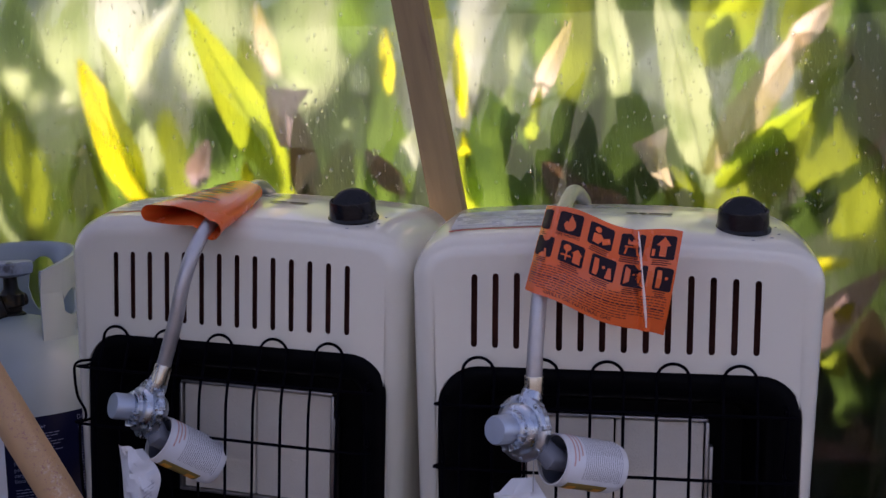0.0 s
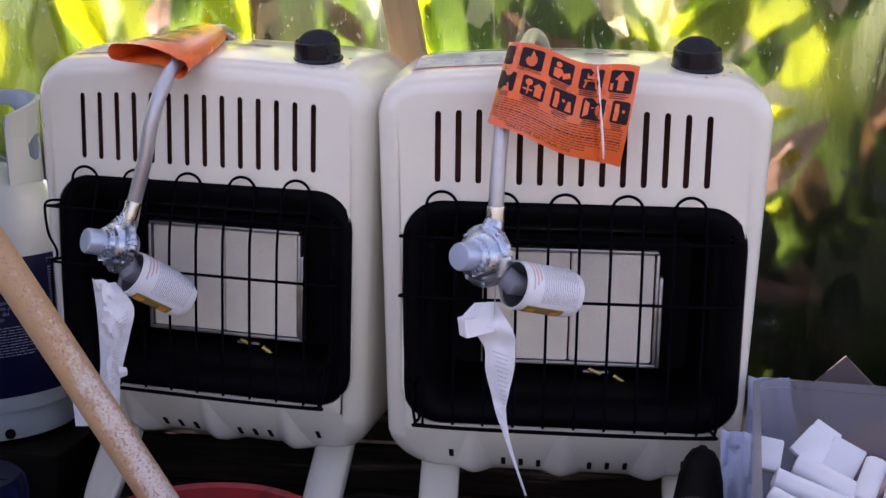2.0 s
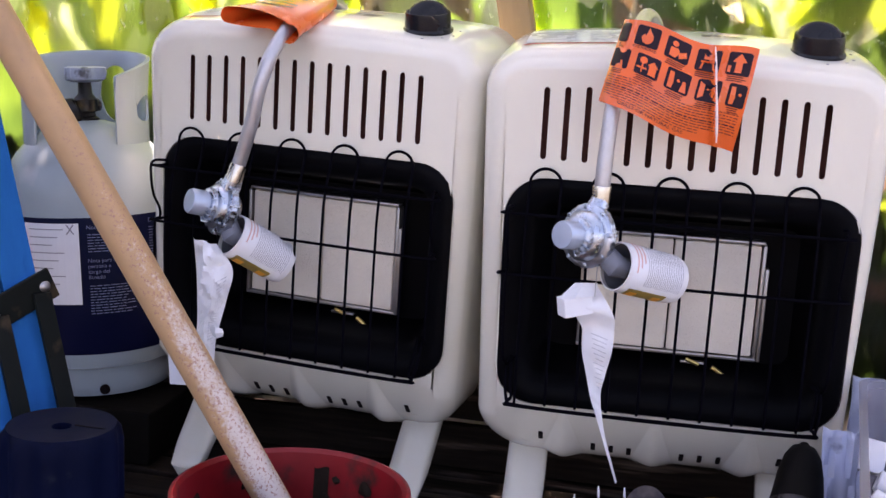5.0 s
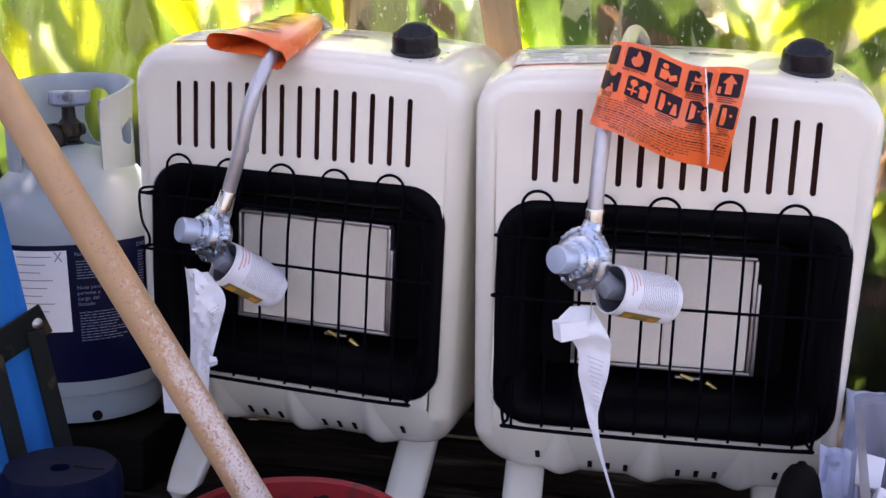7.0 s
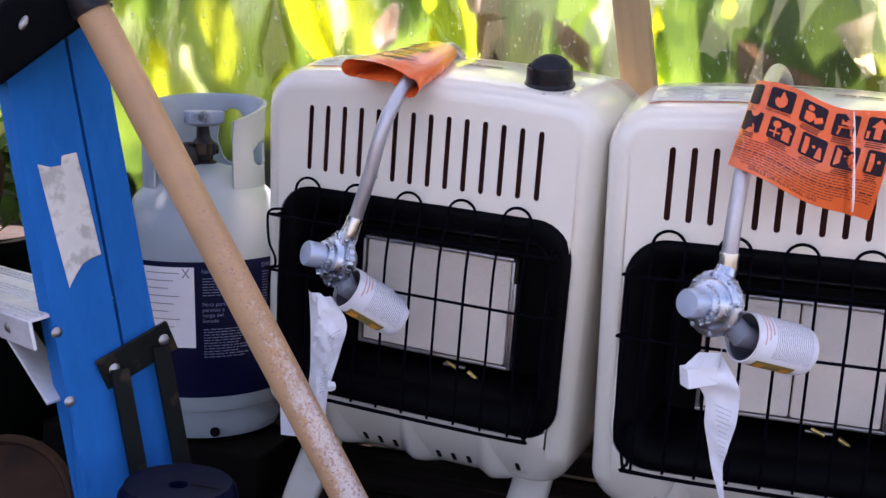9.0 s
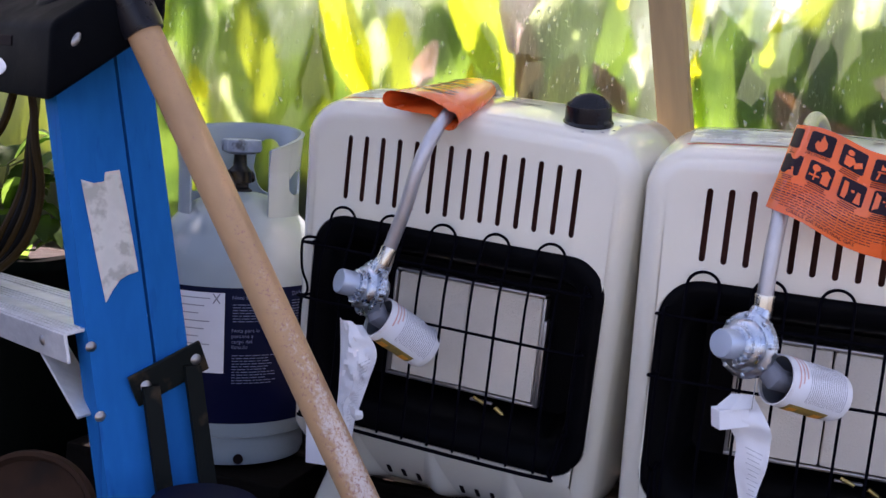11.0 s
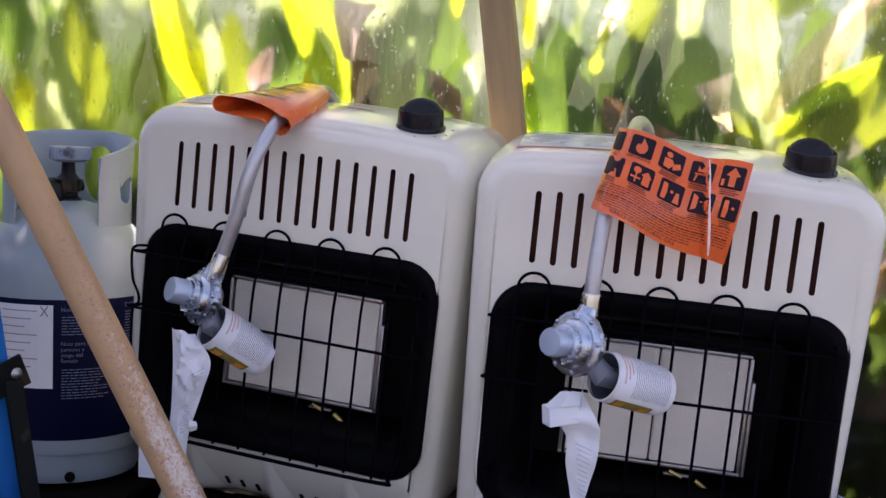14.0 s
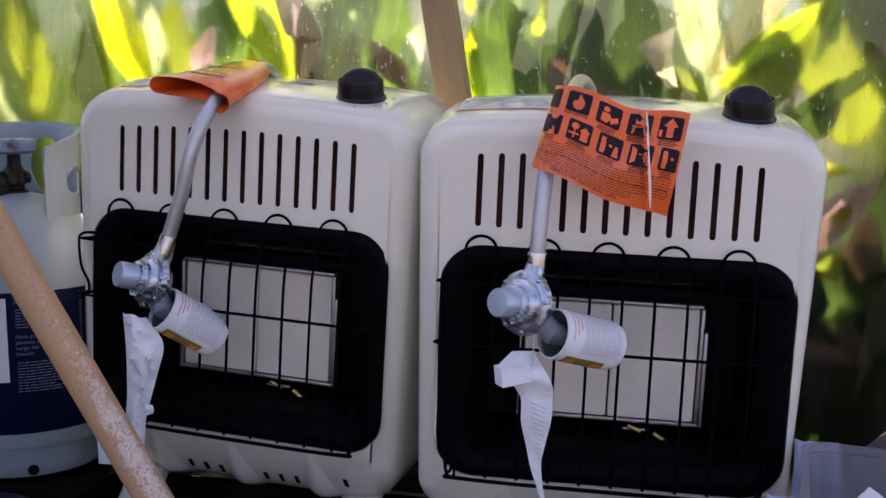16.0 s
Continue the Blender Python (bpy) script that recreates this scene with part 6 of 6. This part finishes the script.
for name, rows in (("bin_wall", ((0.022, bz0 + 0.004), (0.012, 0.1), (0.004, bz1 - 0.008), (0.006, bz1 - 0.008), (0.014, 0.1), (0.024, bz0 + 0.004))), ("rim", ((0.004, bz1 - 0.008), (0.0, bz1 - 0.007), (-0.002, bz1), (0.006, bz1), (0.006, bz1 - 0.007)))):
    part(name, loft([bin_ring(d, z) for d, z in rows], True, (False, False)), BIN_PLASTIC, storage)
part("bin_base", loft([bin_ring(0.022, bz0), bin_ring(0.022, bz0 + 0.004)]), BIN_PLASTIC, storage)
BLUE_PRINT = shader("blue_print", (0.02, 0.03, 0.22), 0.5)
for k, (x, y, z, ax, ay, az, ln, r, band) in enumerate(((0.365, -0.090, 0.151, 0.87, -0.37, -0.33, 0.067, 0.0123, 0), (0.339, -0.120, 0.145, 0.94, -0.15, -0.32, 0.167, 0.0112, 0), (0.330, -0.150, 0.135, 0.87, -0.38, -0.31, 0.065, 0.0128, 0), (0.444, -0.100, 0.162, -0.39, -0.54, -0.75, 0.047, 0.0112, 0), (0.470, -0.110, 0.164, -0.27, -0.48, -0.84, 0.053, 0.0139, 0), (0.332, -0.180, 0.133, 0.49, -0.49, -0.72, 0.051, 0.0156, 0), (0.368, -0.170, 0.111, 0.92, -0.39, -0.09, 0.064, 0.0128, 1), (0.403, -0.140, 0.123, 0.94, -0.34, -0.07, 0.074, 0.0112, 0), (0.441, -0.170, 0.113, 0.82, -0.44, -0.37, 0.057, 0.0134, 1), (0.405, -0.200, 0.096, 0.90, -0.40, -0.15, 0.062, 0.0134, 0), (0.502, -0.100, 0.171, -0.17, -0.48, -0.86, 0.052, 0.0134, 0), (0.524, -0.120, 0.155, -0.44, -0.44, -0.78, 0.056, 0.0134, 1))):
    m = frame_of((x + 0.027, y, z - 0.003), (ax, ay, az), (0, 0.3, 1))
    roll = thing("paper_roll", "rolled white paper tube lying in the clear bin", "paper roll", None, "paper rolls")
    part("roll", lathe([(r * 0.72, 0.004), (r * 0.85, 0.0), (r, 0.0015), (r, ln - 0.0015), (r * 0.85, ln), (r * 0.72, ln - 0.004)], 20, m), PAPER, roll)
    part("core", lathe([(r * 0.73, 0.001), (r * 0.7, ln * 0.5), (r * 0.73, ln - 0.001)], 16, m), PAPER, roll)
    if band:
        part("blue_band", lathe([(r + 0.0004, ln * 0.86), (r + 0.0006, ln * 0.87), (r + 0.0006, ln * 0.97), (r + 0.0004, ln * 0.98)], 20, m), BLUE_PRINT, roll)
rng = random.Random(14)
for k in range(16):
    # the buried layers that carry the top ones
    m = frame_of((0.42 + 0.085 * (k % 4), -0.28 + 0.07 * (k // 4), 0.0 + 0.02 * (k // 4)), (1, rng.uniform(-0.3, 0.3), 0.05), (0, 0.3, 1))
    roll = thing("paper_roll", "rolled white paper tube lying in the clear bin", "paper roll", None, "paper rolls")
    part("roll", lathe([(0.0095, 0.004), (0.0115, 0.0), (0.0135, 0.0015), (0.0135, 0.0885), (0.0115, 0.09), (0.0095, 0.086)], 16, m), PAPER, roll)

for x, y, z, t, w in ((0.344, -0.080, 0.153, 10, 0.034), (0.395, -0.070, 0.158, 42, 0.036), (0.424, -0.075, 0.150, 28, 0.036), (0.404, -0.060, 0.166, 35, 0.030)):
    sheet = part("paper_packet", box(w, 0.012, w, (x + 0.018, y, z), 0.002, Matrix.Rotation(radians(-30), 4, "X") @ Matrix.Rotation(radians(t), 4, "Y")), PAPER)
    tagged(sheet, "folded white paper packet on the paper rolls", "paper", "paper packets")
CARD = shader("brown_card", (0.075, 0.058, 0.058), 0.85, vary=0.15, scale=20, bump=0.1, bump_scale=200)
tagged(part("cardboard_sheet", box(0.075, 0.005, 0.075, (0.460, 0.03, 0.182), 0.001, Matrix.Rotation(radians(45), 4, "Y")), CARD, smooth=False), "brown cardboard sheet leaning behind the clear bin", "cardboard")
carton = thing("cardboard_box", "brown cardboard box standing behind the clear bin", "box")
BOX_BROWN = shader("corrugated_brown", (0.20, 0.10, 0.05), 0.85, vary=0.2, scale=18, bump=0.15, bump_scale=160)
part("box_body", box(0.26, 0.10, 0.125, (0.560, 0.10, 0.017), 0.003), BOX_BROWN, carton, smooth=False)
for y0, turn in ((0.055, -24), (0.145, 24)):
    part("box_flap", box(0.25, 0.004, 0.05, (0.560, y0, 0.097), 0.001, Matrix.Rotation(radians(-turn), 4, "X")), BOX_BROWN, carton, smooth=False)
bag = bmesh.new()
bmesh.ops.create_grid(bag, x_segments=14, y_segments=24, size=0.5)
for v in bag.verts:
    u, t = v.co.x, v.co.y + 0.5
    v.co = (0.331 + 0.036 * u, -0.125 + 0.02 * t + 0.012 * noise.noise((u * 5, t * 7, 2)) - 0.02 * (0.25 - u * u), -0.04 + 0.225 * t)
BAG = shader("pale_blue_bag", (0.42, 0.47, 0.62), 0.45, vary=0.15, scale=30, bump=0.2, bump_scale=50, dirt=(0.03, 0.03, 0.07), dirt_scale=26, dirt_from=0.67)
def pale_bag(bm, label):
    o = tagged(part("plastic_bag", bm, BAG), label, "bag", "plastic bags")
    o.modifiers.new("thickness", "SOLIDIFY").thickness = 0.0008


pale_bag(bag, "pale blue printed plastic bag beside the clear bin")
bag = bmesh.new()
bmesh.ops.create_grid(bag, x_segments=16, y_segments=16, size=0.5)
for v in bag.verts:
    u, t = v.co.x, v.co.y + 0.5
    v.co = (0.40 + 0.085 * u * (1 - 0.45 * t) - 0.022 * t, 0.03 + 0.012 * noise.noise((u * 5, t * 6, 4)), -0.04 + 0.245 * t)
pale_bag(bag, "pale blue plastic bag slumped behind the clear bin")

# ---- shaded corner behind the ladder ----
# tub is added; its near-black colour stands for the shade behind the ladder
TUB = shader("shade_dark_plastic", (0.0018, 0.003, 0.002), 0.8, spec=0.03, vary=0.4, scale=20, dirt=(0.004, 0.004, 0.003), dirt_scale=12)
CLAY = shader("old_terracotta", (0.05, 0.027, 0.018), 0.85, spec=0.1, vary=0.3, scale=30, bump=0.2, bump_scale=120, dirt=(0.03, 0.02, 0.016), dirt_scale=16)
tub = thing("shade_fill_tub", "near-black tub added behind the ladder to hold the shade there", "tub")
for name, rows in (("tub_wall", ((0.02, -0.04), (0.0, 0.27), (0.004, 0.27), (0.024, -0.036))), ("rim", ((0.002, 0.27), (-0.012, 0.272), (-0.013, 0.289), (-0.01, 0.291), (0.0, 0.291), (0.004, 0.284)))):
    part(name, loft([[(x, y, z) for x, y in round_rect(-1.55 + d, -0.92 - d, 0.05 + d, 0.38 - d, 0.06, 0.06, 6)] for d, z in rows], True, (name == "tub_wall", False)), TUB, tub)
part("soil", box(0.59, 0.29, 0.02, (-1.235, 0.215, 0.25), 0.01), SOIL, tub, "dark soil")
wheel = thing("clay_saucer", "old terracotta saucer standing on edge in the shade", "saucer")
for name, prof in (("dish", [(0.0, 0.0), (0.05, 0.0), (0.068, 0.004), (0.07, 0.0), (0.06, -0.006), (0.0, -0.006)]), ("rim", [(0.068, 0.003), (0.074, 0.02), (0.079, 0.021), (0.08, 0.0), (0.069, -0.003)])):
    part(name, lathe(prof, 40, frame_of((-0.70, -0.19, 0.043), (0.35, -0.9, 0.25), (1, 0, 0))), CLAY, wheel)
CABLE = shader("black_cable", (0.003, 0.003, 0.003), 0.5, spec=0.08)
CABLE_Y = shader("dull_yellow_cable", (0.03, 0.017, 0.004), 0.5, spec=0.1, vary=0.3, scale=30)
cable = thing("cable_coil", "hanging loops of black and yellow cable", "cable")
for k in range(5):
    o = 0.009 * k
    pts = [(-0.80 - o * 0.4, 0.44, 1.04), (-0.79 - o * 0.4, 0.2, 0.86), (-0.765 - o * 0.5, -0.12 + 0.01 * k, 0.62), (-0.745 - o * 0.4, -0.16 + o * 0.5, 0.5), (-0.735 - o, -0.155 + o * 0.4, 0.42), (-0.755 - o, -0.15, 0.36), (-0.80 - o, -0.15 + o, 0.315), (-0.87, -0.145 + o, 0.30)]
    part("cable_loop", tube(curve_through(pts, 8), 0.005, 8), CABLE if k % 2 else CABLE_Y, cable)
part("cable_loop", tube(curve_through([(-0.79, -0.12, 0.62), (-0.80, -0.14, 0.5), (-0.84, -0.14, 0.45), (-0.89, -0.14, 0.40)], 8), 0.005, 8), CABLE_Y, cable)
pot = thing("potted_plant", "leafy green plant in the dark tub", "plant", pose(-1.05, 0.14, 0.262))
rng = random.Random(31)
for k in range(46):
    a = rng.uniform(0, 6.28)
    r0, r1, z0 = 0.02, rng.uniform(0.05, 0.17), rng.uniform(0.0, 0.16)
    p0 = Vector((r0 * math.cos(a), r0 * math.sin(a), z0))
    p1 = Vector((r1 * math.cos(a), r1 * math.sin(a), z0 + rng.uniform(0.0, 0.07)))
    part("stalk", tube([(0, 0, 0), p0, p0.lerp(p1, 0.3)], 0.0018, 5), STEM, pot)
    bm = bmesh.new()
    way = (p1 - p0).normalized()
    side = way.cross(Vector((0, 0, 1))).normalized()
    n, rows = 7, []
    for j in range(n + 1):
        t = j / n
        w = 0.033 * math.sin(math.pi * min(1, 0.08 + 0.92 * t) ** 0.75) ** 0.8 + 0.001
        c = p0.lerp(p1, 0.3) + way * 0.075 * t + Vector((0, 0, 0.018 * math.sin(math.pi * t) - 0.02 * t * t))
        rows.append([bm.verts.new(c + side * w * u + Vector((0, 0, 0.22 * abs(u) * w))) for u in (-1, -0.5, 0, 0.5, 1)])
    for p, q in zip(rows, rows[1:]):
        for i in range(4):
            bm.faces.new((p[i], p[i + 1], q[i + 1], q[i]))
    part("leaf", bm, LEAF_GREEN if k % 3 else LEAF_DARK, pot)

# ---- the rest of the enclosure, and added light blockers ----
# unseen sheeting added to keep sun off the heaters and glow onto their tops
WHITE_SHEET = cloudy_shader("white_sheeting", (0.74, 0.75, 0.72), 0.0)
tagged(part("sun_block_sheet", box(4.4, 0.014, 1.29, (-0.2, 0.372, 1.525)), WHITE_SHEET, smooth=False), "unseen white sheeting added above the clear wall to block sun", "wall", kind="structure")
# unseen boards added to cut side light on the tank and lower left
tagged(part("light_block_side", box(0.03, 2.1, 0.6, (-1.47, -0.72, 0.21), 0.003), DECK, smooth=False), "unseen dark boarding added along the side to cut light", "wall", kind="structure")
for name, at, size, turn in (("film_roof", (0, -1.0, 2.15), (4.4, 2.9), (0, 0, 0)), ("film_back", (0, -2.4, 1.0), (4.4, 2.3), (90, 0, 0)), ("film_side_1", (-2.2, -1.0, 1.0), (2.9, 2.3), (90, 0, 90)), ("film_side_2", (2.2, -1.0, 1.0), (2.9, 2.3), (90, 0, 90))):
    bm = bmesh.new()
    bmesh.ops.create_grid(bm, x_segments=20, y_segments=20, size=0.5)
    bmesh.ops.transform(bm, matrix=pose(*at, *turn) @ Matrix.Diagonal((*size, 1, 1)), verts=bm.verts)
    o = tagged(part(name, bm, FILM), "clear polythene sheet of the greenhouse", "wall", kind="structure")
    o.visible_shadow = False

# ---- water drops on the sheet ----
rng = random.Random(77)
verts, faces = [], []
for k in range(5600):
    x, z = rng.uniform(-1.3, 0.75), rng.uniform(0.52, 1.1)
    r = 0.0008 + 0.0024 * rng.random() ** 3
    y = 0.3435 + 0.012 * noise.noise((x * 2.2, z * 0.7, 3.1)) + 0.004 * noise.noise((x * 9, z * 2.5, 7.7))
    tall = rng.uniform(1.0, 2.1)
    b = len(verts)
    verts.append((x, y - r * 0.7, z))
    for s, d in ((0.7, 0.5), (1.0, 0.0)):
        verts += [(x + s * r * math.cos(radians(a)), y - d * r, z + s * r * tall * math.sin(radians(a))) for a in range(0, 360, 60)]
    for i in range(6):
        j = (i + 1) % 6
        faces += [(b, b + 1 + i, b + 1 + j), (b + 1 + i, b + 7 + i, b + 7 + j, b + 1 + j)]
me = bpy.data.meshes.new("water_drops")
me.from_pydata(verts, [], faces)
for p in me.polygons:
    p.use_smooth = True
me.materials.append(WATER)
drops = tagged(new("water_drops", me), "fine drops of water beading on the polythene", "water", kind="stuff")
